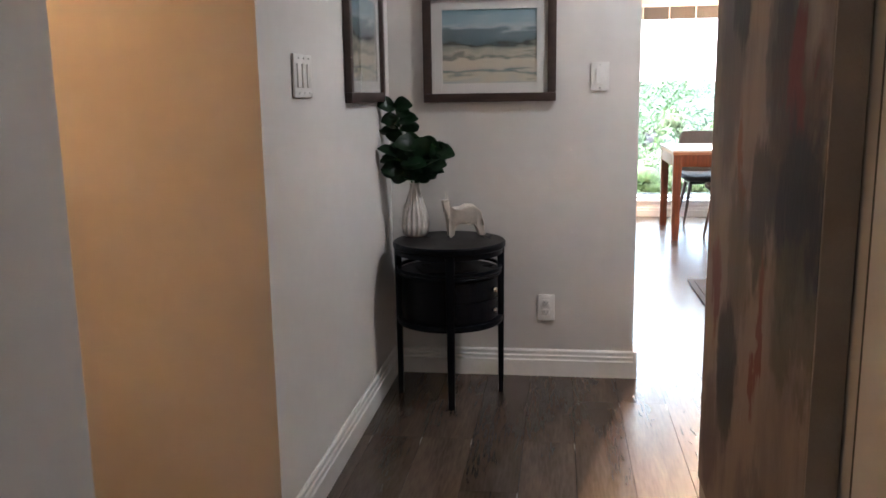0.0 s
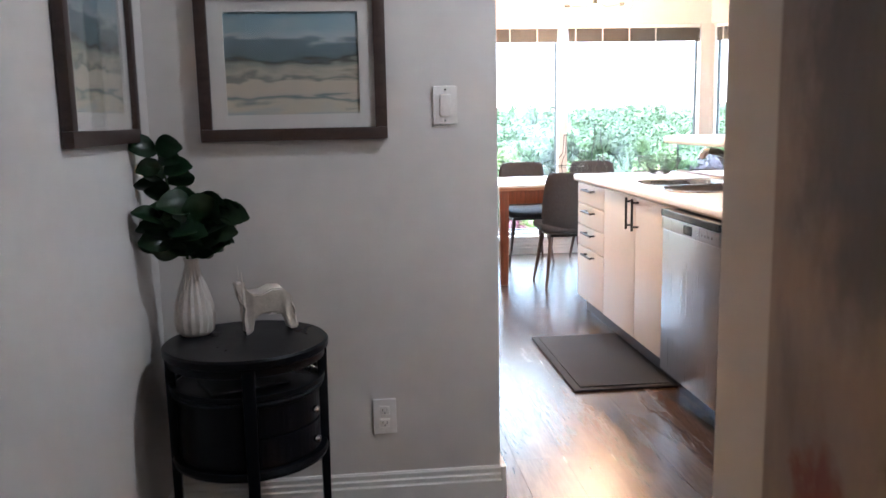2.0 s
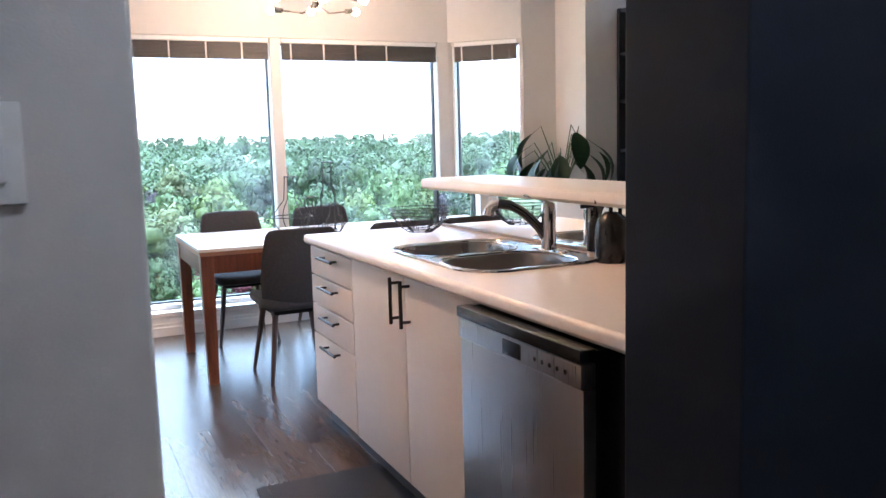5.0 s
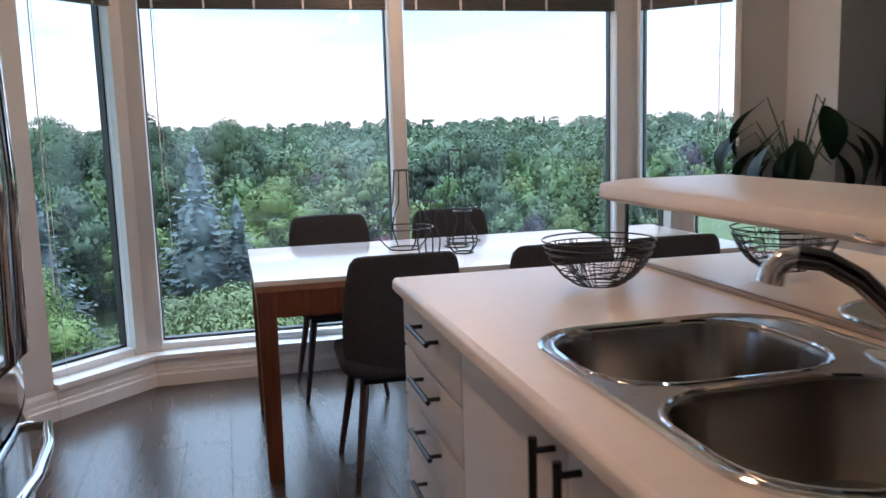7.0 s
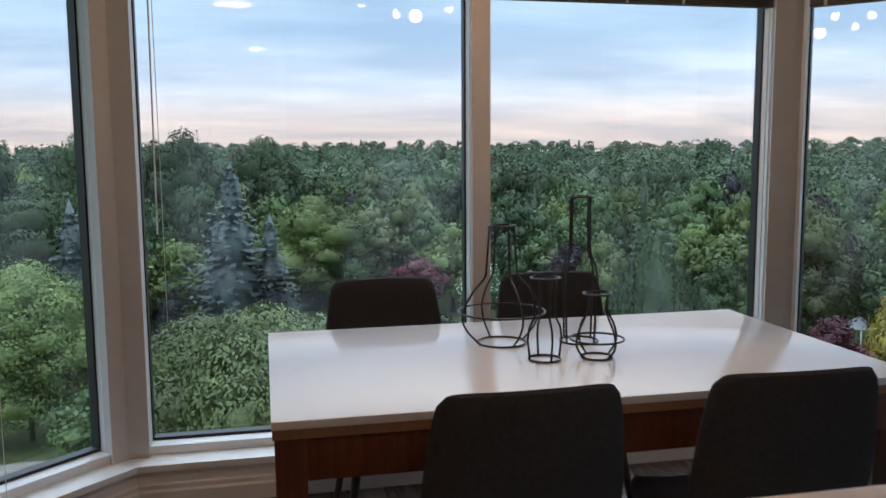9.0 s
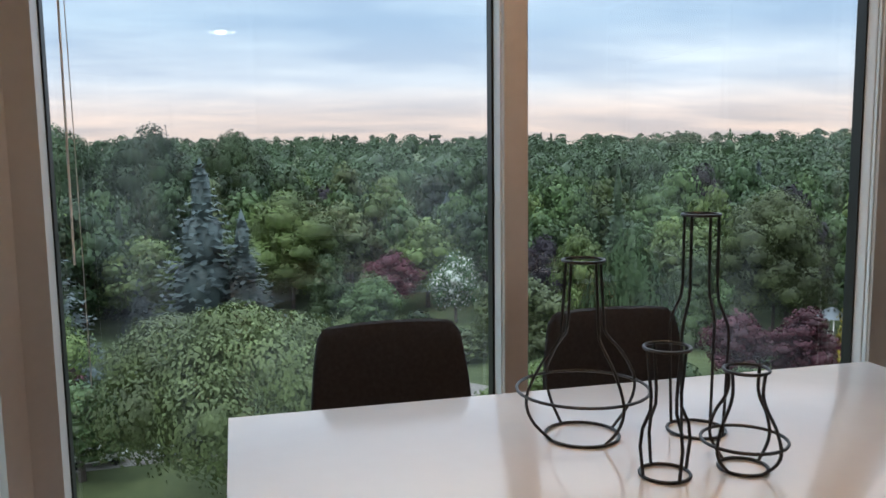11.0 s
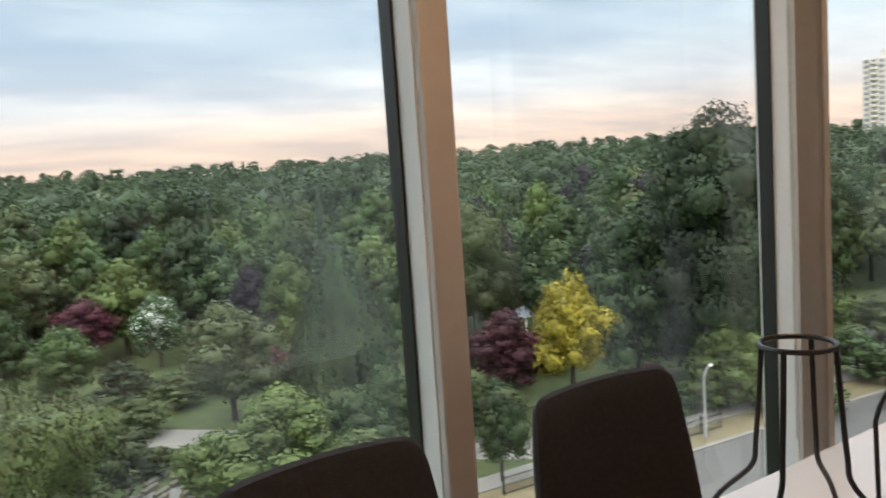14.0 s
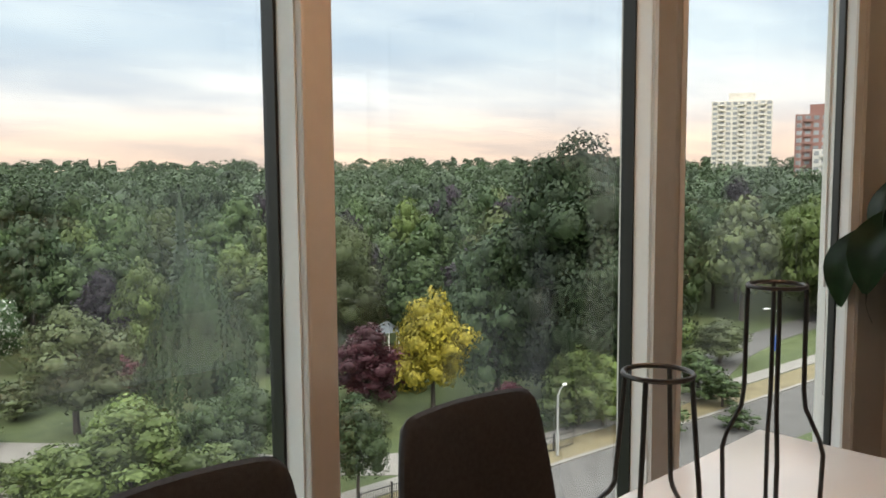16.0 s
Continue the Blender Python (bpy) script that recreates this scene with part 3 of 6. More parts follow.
# large abstract canvas
def canvas_mat():
    """Brushed washes on a pale ground: soft upright strokes of navy, grey, red and rust, their edges broken by noise."""
    m = bpy.data.materials.new("abstract_painting")
    m.use_nodes = True
    n, l = m.node_tree.nodes, m.node_tree.links
    p = n["Principled BSDF"]
    p.inputs["Roughness"].default_value = 0.55
    co = n.new("ShaderNodeTexCoord")

    def noise(scale, stretch, detail, off, colour=False):
        mp = n.new("ShaderNodeMapping")
        mp.inputs["Scale"].default_value = stretch
        l.new(co.outputs["Object"], mp.inputs[0])
        tx = n.new("ShaderNodeTexNoise")
        tx.noise_dimensions = '4D'
        tx.inputs["W"].default_value = off
        tx.inputs["Scale"].default_value, tx.inputs["Detail"].default_value = scale, detail
        tx.inputs["Roughness"].default_value = 0.6
        l.new(mp.outputs[0], tx.inputs["Vector"])
        return tx.outputs["Color"] if colour else tx.outputs[0]

    def mixed(under, fac, colour):
        mx = n.new("ShaderNodeMixRGB")
        l.new(fac, mx.inputs[0])
        if under is None:
            mx.inputs[1].default_value = (0.34, 0.275, 0.235, 1)
        else:
            l.new(under, mx.inputs[1])
        mx.inputs[2].default_value = (*colour, 1)
        return mx.outputs[0]

    def span(source, lo, hi, top):
        rg = n.new("ShaderNodeMapRange")
        rg.interpolation_type = 'SMOOTHSTEP'
        rg.inputs[1].default_value, rg.inputs[2].default_value, rg.inputs[4].default_value = lo, hi, top
        l.new(source, rg.inputs[0])
        return rg.outputs[0]

    last = mixed(None, span(noise(3.0, (1, 2.2, 0.8), 7, 2.0), 0.42, 0.66, 0.75), (0.18, 0.152, 0.142))
    last = mixed(last, span(noise(5.0, (1, 2.0, 0.6), 6, 9.0), 0.55, 0.72, 0.6), (0.105, 0.10, 0.105))
    last = mixed(last, span(noise(4.0, (1, 2.4, 0.7), 6, 17.0), 0.58, 0.74, 0.7), (0.42, 0.35, 0.31))
    # strokes: along the wall, height, half width, half height, colour, strength
    warp = n.new("ShaderNodeVectorMath")
    warp.operation = 'MULTIPLY_ADD'
    l.new(noise(8.0, (1, 1.5, 0.9), 9, 4.0, True), warp.inputs[0])
    warp.inputs[1].default_value = (0.20, 0.26, 0.34)
    l.new(co.outputs["Object"], warp.inputs[2])
    navy, grey, red, rust, green, dusk = (0.013, 0.017, 0.032), (0.080, 0.080, 0.092), (0.170, 0.022, 0.026), (0.240, 0.065, 0.032), (0.095, 0.092, 0.068), (0.072, 0.040, 0.042)
    for y, z, ry, rz, colour, top in ((0.20, 0.95, 0.13, 0.26, grey, 0.75), (0.13, 1.05, 0.06, 0.12, navy, 0.9), (-0.15, 0.97, 0.08, 0.19, grey, 0.85), (-0.16, 0.94, 0.04, 0.10, navy, 0.6),
                                      (-0.24, 0.80, 0.13, 0.16, dusk, 0.8), (-0.25, 0.88, 0.05, 0.08, red, 0.8), (-0.28, 0.69, 0.15, 0.14, navy, 0.97), (0.07, 0.74, 0.028, 0.10, rust, 0.8), (-0.07, 0.67, 0.08, 0.13, navy, 0.8),
                                      (0.07, 0.58, 0.09, 0.14, green, 0.7), (0.25, 0.47, 0.05, 0.11, red, 0.75), (0.12, 0.32, 0.08, 0.15, navy, 0.85), (-0.10, 0.45, 0.03, 0.12, red, 0.85), (-0.28, 0.54, 0.13, 0.09, green, 0.7), (0.26, 0.16, 0.10, 0.12, dusk, 0.6), (-0.15, 0.15, 0.16, 0.10, grey, 0.6), (0.05, 1.35, 0.2, 0.16, grey, 0.6)):
        off = n.new("ShaderNodeVectorMath")
        off.operation = 'SUBTRACT'
        l.new(warp.outputs[0], off.inputs[0])
        off.inputs[1].default_value = (0.10, y + 0.13, z + 0.17)
        sc = n.new("ShaderNodeVectorMath")
        sc.operation = 'MULTIPLY'
        l.new(off.outputs[0], sc.inputs[0])
        sc.inputs[1].default_value = (0.0, 1 / ry, 1 / rz)
        ln = n.new("ShaderNodeVectorMath")
        ln.operation = 'LENGTH'
        l.new(sc.outputs[0], ln.inputs[0])
        inv = n.new("ShaderNodeMath")
        inv.operation = 'SUBTRACT'
        inv.inputs[0].default_value = 1.25
        l.new(ln.outputs["Value"], inv.inputs[1])
        last = mixed(last, span(inv.outputs[0], 0.05, 0.55, top), colour)
    last = mixed(last, span(noise(16.0, (1, 2.5, 0.5), 5, 23.0), 0.60, 0.78, 0.45), (0.30, 0.25, 0.22))
    l.new(last, p.inputs["Base Color"])
    bu = n.new("ShaderNodeBump")
    bu.inputs["Strength"].default_value, bu.inputs["Distance"].default_value = 0.4, 0.004
    l.new(noise(60, (1, 1, 0.5), 4, 0.0), bu.inputs["Height"])
    l.new(bu.outputs[0], p.inputs["Normal"])
    return m


art = thing("abstract_painting", 1.058, 2.7025, 0.38, "large abstract canvas in beige, grey, navy and red", "painting")
part("canvas", box(-0.040, -0.004, -0.384, 0.366, 0.004, 1.546, 0.003), canvas_mat(), art)
EDGE = mat("raw_canvas_edge", (0.40, 0.34, 0.29), 0.8, vary=0.06, scale=20, bump=0.3, bump_scale=500)
part("canvas_edge", box(-0.039, 0.0, -0.389, -0.3845, 0.002, 1.548), EDGE, art, "pale raw canvas edge", smooth=False)
part("backing_frame", box(-0.034, 0.0, 0.3665, 0.373, 0.0, 1.55), BLACKMETAL, art, smooth=False)
part("backing_frame", box(-0.034, 0.0, -0.3845, 0.366, 0.0, 0.0035), BLACKMETAL, art, smooth=False)
jam = structure("door_1", box(1.046, 1.060, 1.35, 2.235, 0, 2.04, 0.003), TRIM, "closed flush white closet door")
# a black strip stands in for the shade between door and canvas
structure("door_gap", box(1.050, 1.0605, 2.235, 2.250, 0, 2.04), BLACKMETAL, "dark strip standing in for the shade beside the closet door")

# mirrored closet doors in the entry
cl = thing("closet_mirror", 2.520, 3.31, 0.0, "mirrored sliding closet door with a white frame", "mirror")
for k, (a, b, x) in enumerate(((0.0, 0.70, -0.030), (0.66, 1.375, -0.006))):
    d = part("door_panel", box(x - 0.018, x, a + 0.025, b - 0.025, 0.03, 2.02), MIRROR, cl, smooth=False)
    for y0, y1 in ((a, a + 0.025), (b - 0.025, b)):
        part("stile", box(x - 0.022, x + 0.002, y0, y1, 0.03, 2.02, 0.003), TRIM, d)
part("track", box(-0.06, 0.0, 0.0, 1.375, 2.02, 2.08, 0.003), TRIM, cl)
part("floor_track", box(-0.06, 0.0, 0.0, 1.375, 0.0, 0.03, 0.003), TRIM, cl)


# round side table
def side_table(x, y):
    t = thing("side_table", x, y, 0, "black painted round side table with a drawer drum", "side table")
    R, top = 0.230, 0.65
    part("tabletop", lathe(bmesh.new(), [(0, top - 0.028), (R - 0.006, top - 0.028), (R, top - 0.022), (R, top - 0.006), (R - 0.006, top), (0, top)], 48), BLACKWOOD, t)
    part("apron_ring", lathe(bmesh.new(), [(R - 0.030, top - 0.050), (R - 0.012, top - 0.050), (R - 0.012, top - 0.028), (R - 0.030, top - 0.028), (R - 0.030, top - 0.050)], 48), BLACKWOOD, t)
    part("gallery_rail", lathe(bmesh.new(), [(R - 0.026, 0.535), (R - 0.014, 0.535), (R - 0.014, 0.548), (R - 0.026, 0.548), (R - 0.026, 0.535)], 48), BLACKWOOD, t)
    part("shelf_top", lathe(bmesh.new(), [(0, 0.515), (R - 0.02, 0.515), (R - 0.016, 0.522), (R - 0.02, 0.528), (0, 0.528)], 48), BLACKWOOD, t)
    part("drum", lathe(bmesh.new(), [(0, 0.338), (R - 0.034, 0.338), (R - 0.034, 0.515), (0, 0.515)], 48), BLACKWOOD, t)
    part("base_disc", lathe(bmesh.new(), [(0, 0.315), (R - 0.014, 0.315), (R - 0.010, 0.325), (R - 0.014, 0.338), (0, 0.338)], 48), BLACKWOOD, t)
    for a in (278, 188, 8, 98):
        c, s = math.cos(radians(a)), math.sin(radians(a))
        leg = box(-0.018, 0.018, -0.014, 0.014, 0, top - 0.03, 0.004)
        bmesh.ops.transform(leg, matrix=pose((R - 0.02) * c, (R - 0.02) * s, 0, 0, 0, a + 90), verts=leg.verts)
        for v in leg.verts:
            if v.co.z < 0.25:
                v.co.x += (v.co.x - (R - 0.02) * c) * -0.25
        part("leg", leg, BLACKWOOD, t)
    a0 = 318
    for z0, z1 in ((0.344, 0.424), (0.430, 0.508)):
        bm = bmesh.new()
        pts = []
        for r in (R - 0.036, R - 0.028):
            pts.append([(r * math.cos(radians(a0 - 34 + 68 * k / 14)), r * math.sin(radians(a0 - 34 + 68 * k / 14))) for k in range(15)])
        extrude_z(bm, pts[0] + pts[1][::-1], z0, z1)
        d = part("drawer_front", bm, BLACKWOOD, t, smooth=False)
        kb = bmesh.new()
        bmesh.ops.create_uvsphere(kb, u_segments=14, v_segments=10, radius=0.011)
        ang = radians(a0 + 14)
        bmesh.ops.translate(kb, vec=((R - 0.010) * math.cos(ang), (R - 0.010) * math.sin(ang), (z0 + z1) / 2), verts=kb.verts)
        cyl(kb, ((R - 0.03) * math.cos(ang), (R - 0.03) * math.sin(ang), (z0 + z1) / 2), ((R - 0.01) * math.cos(ang), (R - 0.01) * math.sin(ang), (z0 + z1) / 2), 0.005, 0.005, 8)
        part("knob", kb, CHROME, d, "small chrome knob")
    return t


side_table(0.262, 4.585)
book = tagged(new("place_mat", to_mesh("place_mat", box(-0.11, 0.11, -0.08, 0.08, 0, 0.006, 0.002), mat("grey_card", (0.06, 0.06, 0.062), 0.6))), "flat dark grey tray on the lower shelf", "tray")
book.matrix_basis = pose(0.25, 4.57, 0.529, 0, 0, 25)


def ribbed_vase(x, y, z):
    t = thing("vase", x, y, z, "white ceramic vase with vertical ribs", "vase")
    prof = [(0.0, 0.0), (0.040, 0.0), (0.052, 0.012), (0.058, 0.045), (0.054, 0.085), (0.042, 0.130), (0.028, 0.170), (0.020, 0.198), (0.019, 0.212), (0.024, 0.224), (0.020, 0.224), (0.015, 0.205)]
    bm = lathe(bmesh.new(), prof, 64)
    for v in bm.verts:
        r = math.hypot(v.co.x, v.co.y)
        if r > 0.012 and 0.01 < v.co.z < 0.205:
            k = 1 + 0.045 * math.cos(16 * math.atan2(v.co.y, v.co.x))
            v.co.x *= k
            v.co.y *= k
    part("body", bm, mat("white_ceramic", (0.62, 0.57, 0.52), 0.35, vary=0.08, scale=14), t)
    return t


ribbed_vase(0.108, 4.672, 0.65)


def leaf_mesh(bm, base, tip, width, droop, fold=0.15, seg=6, roll=0.0):
    """One leaf with a midrib fold, from base to tip, widest before the middle."""
    base, tip = Vector(base), Vector(tip)
    d = tip - base
    side = d.cross(Vector((0, 0, 1)))
    side = side.normalized() if side.length > 1e-4 else Vector((1, 0, 0))
    side = Matrix.Rotation(roll, 3, d) @ side
    up = side.cross(d).normalized()
    rows = []
    for i in range(seg + 1):
        s = i / seg
        w = width * math.sin(math.pi * min(1, s * 0.94 + 0.04)) ** 0.75
        c = base + d * s + up * (droop * d.length * math.sin(math.pi * s))
        rows.append([bm.verts.new(c + side * w * u + up * (abs(u) * fold * w)) for u in (-1, -0.5, 0, 0.5, 1)])
    for a, b in zip(rows, rows[1:]):
        for k in range(4):
            bm.faces.new((a[k], a[k + 1], b[k + 1], b[k]))


LEAF = mat("dark_glossy_leaf", (0.012, 0.042, 0.014), 0.32, vary=0.4, scale=30)
STEM = mat("green_stem", (0.04, 0.08, 0.025), 0.5, vary=0.2)


def zz_sprigs():
    t = thing("leaf_sprigs", 0.108, 4.672, 0.86, "dark green glossy leaf sprigs standing in a vase", "plant")
    rng = random.Random(5)
    for sprig, (dx, dy, h, lean) in enumerate(((-0.07, -0.03, 0.34, 0.4), (0.10, -0.07, 0.17, 0.9), (0.035, -0.06, 0.20, 0.5), (-0.05, -0.09, 0.13, 0.8), (0.06, -0.02, 0.13, 0.8))):
        pts = [Vector((0, 0, -0.10)), Vector((dx * 0.15, dy * 0.15, 0.02)), Vector((dx * 0.5, dy * 0.5, h * 0.5)), Vector((dx, dy, h))]
        st = part("stem", tube(bmesh.new(), pts, 0.004, 6), STEM, t)
        n = 17 if h > 0.25 else 14
        for i in range(n):
            s = 0.16 + 0.84 * i / (n - 1)
            p = pts[1].lerp(pts[2], s * 2) if s < 0.5 else pts[2].lerp(pts[3], s * 2 - 1)
            a = rng.uniform(-0.5, 0.5) + (math.pi if i % 2 else 0)
            L = rng.uniform(0.075, 0.115)
            d = Vector((math.cos(a), -0.55 * abs(math.sin(a * 1.7)) - 0.2, rng.uniform(-0.35, 0.45))).normalized()
            bm = bmesh.new()
            leaf_mesh(bm, p, p + d * L, L * 0.36, 0.10, 0.22, 6, rng.choice((-1, 1)) * rng.uniform(0.7, 1.5))
            bmesh.ops.solidify(bm, geom=bm.faces, thickness=0.0012)
            part("leaf", bm, LEAF, st)
    return t


zz_sprigs()


def horse_figure(x, y, z, turn):
    """A carved animal figurine: one plain mesh."""
    bm = bmesh.new()
    outline = [(-0.055, 0.000), (-0.036, 0.000), (-0.028, 0.040), (-0.006, 0.052), (0.024, 0.055), (0.048, 0.046), (0.058, 0.028), (0.066, 0.000), (0.094, 0.002), (0.084, 0.055), (0.072, 0.098),
               (0.048, 0.122), (0.018, 0.124), (-0.008, 0.113), (-0.034, 0.112), (-0.052, 0.124), (-0.052, 0.147), (-0.064, 0.136), (-0.080, 0.146), (-0.078, 0.130), (-0.072, 0.098), (-0.056, 0.070)]
    a = [bm.verts.new((px * 1.04, -0.042, pz * 1.06)) for px, pz in outline]
    b = [bm.verts.new((px * 1.04, 0.042, pz * 1.06)) for px, pz in outline]
    n = len(outline)
    for k in range(n):
        bm.faces.new((a[k], a[(k + 1) % n], b[(k + 1) % n], b[k]))
    bm.faces.new(list(reversed(a)))
    bm.faces.new(b)
    bmesh.ops.triangulate(bm, faces=[f for f in bm.faces if len(f.verts) > 4])
    bmesh.ops.subdivide_edges(bm, edges=bm.edges, cuts=1)
    for v in bm.verts:
        body = max(0.0, min(1.0, (v.co.z - 0.05) / 0.05))
        v.co.y *= 0.55 + 0.45 * body if v.co.x > -0.05 else 0.62
    bmesh.ops.bevel(bm, geom=[e for e in bm.edges if e.calc_face_angle(0) > 0.9], offset=0.005, segments=2, affect='EDGES')
    ob = tagged(new("animal_figurine", to_mesh("animal_figurine", bm, mat("white_carved_wood", (0.68, 0.62, 0.55), 0.6, vary=0.15, scale=25, bump=0.3, bump_scale=60), True)), "white carved animal figurine standing on the side table", "figurine")
    ob.matrix_basis = pose(x, y, z, 0, 0, turn)
    return ob


horse_figure(0.305, 4.675, 0.651, 18)


# ---- kitchen ----
CY0 = 5.20


def worktop():
    """The laminate top with a rounded front edge and a rounded cut-out for the sink."""
    t = thing("worktop", 0, 0, 0.85, "white laminate kitchen worktop with a rounded edge", "worktop")
    bm = bmesh.new()
    edges = []
    for lp in ([(1.984, 4.982), (2.653, 4.982), (2.653, 7.463), (1.984, 7.463)], rr(SX0 + 0.01, SX1 - 0.01, SY0 + 0.01, SY1 - 0.01, 0.132, 9)):
        vs = [bm.verts.new((x, y, 0.040)) for x, y in lp]
        edges += [bm.edges.new((vs[k], vs[(k + 1) % len(vs)])) for k in range(len(vs))]
    bmesh.ops.triangle_fill(bm, edges=edges, use_beauty=True)
    part("top", bm, LAMINATE, t, smooth=False)
    prof = [(1.978, 0.0), (1.970, 0.010), (1.970, 0.028), (1.975, 0.036), (1.984, 0.040), (1.992, 0.036), (1.992, 0.0)]
    bm = bmesh.new()
    a = [bm.verts.new((x, 4.982, z)) for x, z in prof]
    b = [bm.verts.new((x, 7.471, z)) for x, z in prof]
    for k in range(len(prof)):
        bm.faces.new((a[k], a[(k + 1) % len(prof)], b[(k + 1) % len(prof)], b[k]))
    bm.faces.new(list(reversed(a)))
    bm.faces.new(b)
    part("front_edge", bm, LAMINATE, t)
    part("end_edge", box(1.992, 2.653, 7.457, 7.471, 0, 0.0395, 0.003), LAMINATE, t)
    return t


SX0, SX1, SY0, SY1 = 2.072, 2.600, 5.975, 6.758


def rr(x0, x1, y0, y1, r, n=7):
    """A rounded rectangle as a ring of points."""
    pts = []
    for cx, cy, a in ((x1 - r, y0 + r, -90), (x1 - r, y1 - r, 0), (x0 + r, y1 - r, 90), (x0 + r, y0 + r, 180)):
        for k in range(n):
            g = radians(a + 90 * k / (n - 1))
            pts.append((cx + r * math.cos(g), cy + r * math.sin(g)))
    return pts


def loft(bm, rings, close_last=True):
    vs = [[bm.verts.new(p) for p in ring] for ring in rings]
    n = len(vs[0])
    for a, b in zip(vs, vs[1:]):
        for k in range(n):
            bm.faces.new((a[k], a[(k + 1) % n], b[(k + 1) % n], b[k]))
    if close_last:
        bm.faces.new(vs[-1])
    return vs


def sink():
    t = thing("kitchen_sink", 0, 0, 0.89, "stainless steel double bowl sink set in the worktop", "sink")
    bowls = ((2.090, 2.522, 6.380, 6.740, 0.13), (2.090, 2.526, 5.992, 6.354, 0.13))
    for x0, x1, y0, y1, r in bowls:
        rings = []
        for inset, z in ((0.0, 0.004), (0.008, 0.0), (0.012, -0.010), (0.018, -0.12), (0.030, -0.150), (0.060, -0.165)):
            rings.append([(x, y, z) for x, y in rr(x0 + inset, x1 - inset, y0 + inset, y1 - inset, max(0.03, r - inset))])
        bm = bmesh.new()
        loft(bm, rings)
        b = part("bowl", bm, SINKSTEEL, t)
        part("drain", cyl(bmesh.new(), ((x0 + x1) / 2, (y0 + y1) / 2, -0.166), ((x0 + x1) / 2, (y0 + y1) / 2, -0.160), 0.042, 0.040, 24), CHROME, b)
    # the deck: an outer rounded sheet filled around both bowls
    bm = bmesh.new()
    loops = [rr(SX0, SX1, SY0, SY1, 0.14, 9)] + [rr(*q[:4], q[4]) for q in bowls]
    edges = []
    for lp in loops:
        vs = [bm.verts.new((x, y, 0.004)) for x, y in lp]
        edges += [bm.edges.new((vs[k], vs[(k + 1) % len(vs)])) for k in range(len(vs))]
    bmesh.ops.triangle_fill(bm, edges=edges, use_beauty=True)
    part("deck", bm, SINKSTEEL, t, smooth=False)
    bm = bmesh.new()
    ring = rr(SX0, SX1, SY0, SY1, 0.14, 9)
    tube(bm, [(x, y, 0.003) for x, y in ring], 0.006, 8, closed=True)
    part("rim", bm, CHROME, t)
    for q in bowls:
        part("bowl_rim", tube(bmesh.new(), [(x, y, 0.0035) for x, y in rr(*q[:4], q[4])], 0.004, 6, closed=True), CHROME, t)
    return t


def faucet():
    t = thing("kitchen_faucet", 2.562, 6.318, 0.894, "chrome pull-out kitchen faucet with a dark spray head", "faucet")
    part("base_plate", lathe(bmesh.new(), [(0, 0), (0.115, 0), (0.112, 0.006), (0.02, 0.012), (0, 0.012)], 32, (0.28, 1.0)), CHROME, t)
    part("column", lathe(bmesh.new(), [(0, 0.0), (0.030, 0.0), (0.028, 0.02), (0.026, 0.09), (0.027, 0.13), (0.025, 0.165), (0.018, 0.175), (0, 0.176)], 28), CHROME, t)
    part("lever", tube(bmesh.new(), [(0, 0, 0.168), (-0.012, 0.03, 0.186), (-0.022, 0.065, 0.192), (-0.035, 0.11, 0.197)], lambda s: 0.010 - 0.004 * s, 10), CHROME, t)
    dk = mat("dark_chrome", (0.16, 0.16, 0.17), 0.18, metal=1.0, vary=0.1)
    part("spout", tube(bmesh.new(), [(0, 0, 0.03), (-0.030, 0.020, 0.085), (-0.075, 0.050, 0.138), (-0.115, 0.077, 0.166), (-0.150, 0.100, 0.172)], lambda s: 0.020 - 0.003 * math.sin(3 * s), 14), dk, t)
    part("spray_head", tube(bmesh.new(), [(-0.146, 0.097, 0.172), (-0.165, 0.110, 0.168), (-0.178, 0.119, 0.150), (-0.182, 0.122, 0.130)], lambda s: 0.017 + 0.004 * s, 14), CHROME, t)
    return t


def bar_handle(parent, a, b, out, r=0.0065):
    """A black bar handle on two standoffs; out is the way off the door."""
    a, b, out = Vector(a), Vector(b), Vector(out)
    bm = bmesh.new()
    d = (b - a).normalized()
    cyl(bm, a + out - d * 0.02, b + out + d * 0.02, r, r, 10)
    for p in (a, b):
        cyl(bm, p, p + out, r * 0.8, r * 0.8, 8)
    return part("handle", bm, BLACKMETAL, parent, "black bar handle")


FX = 1.995


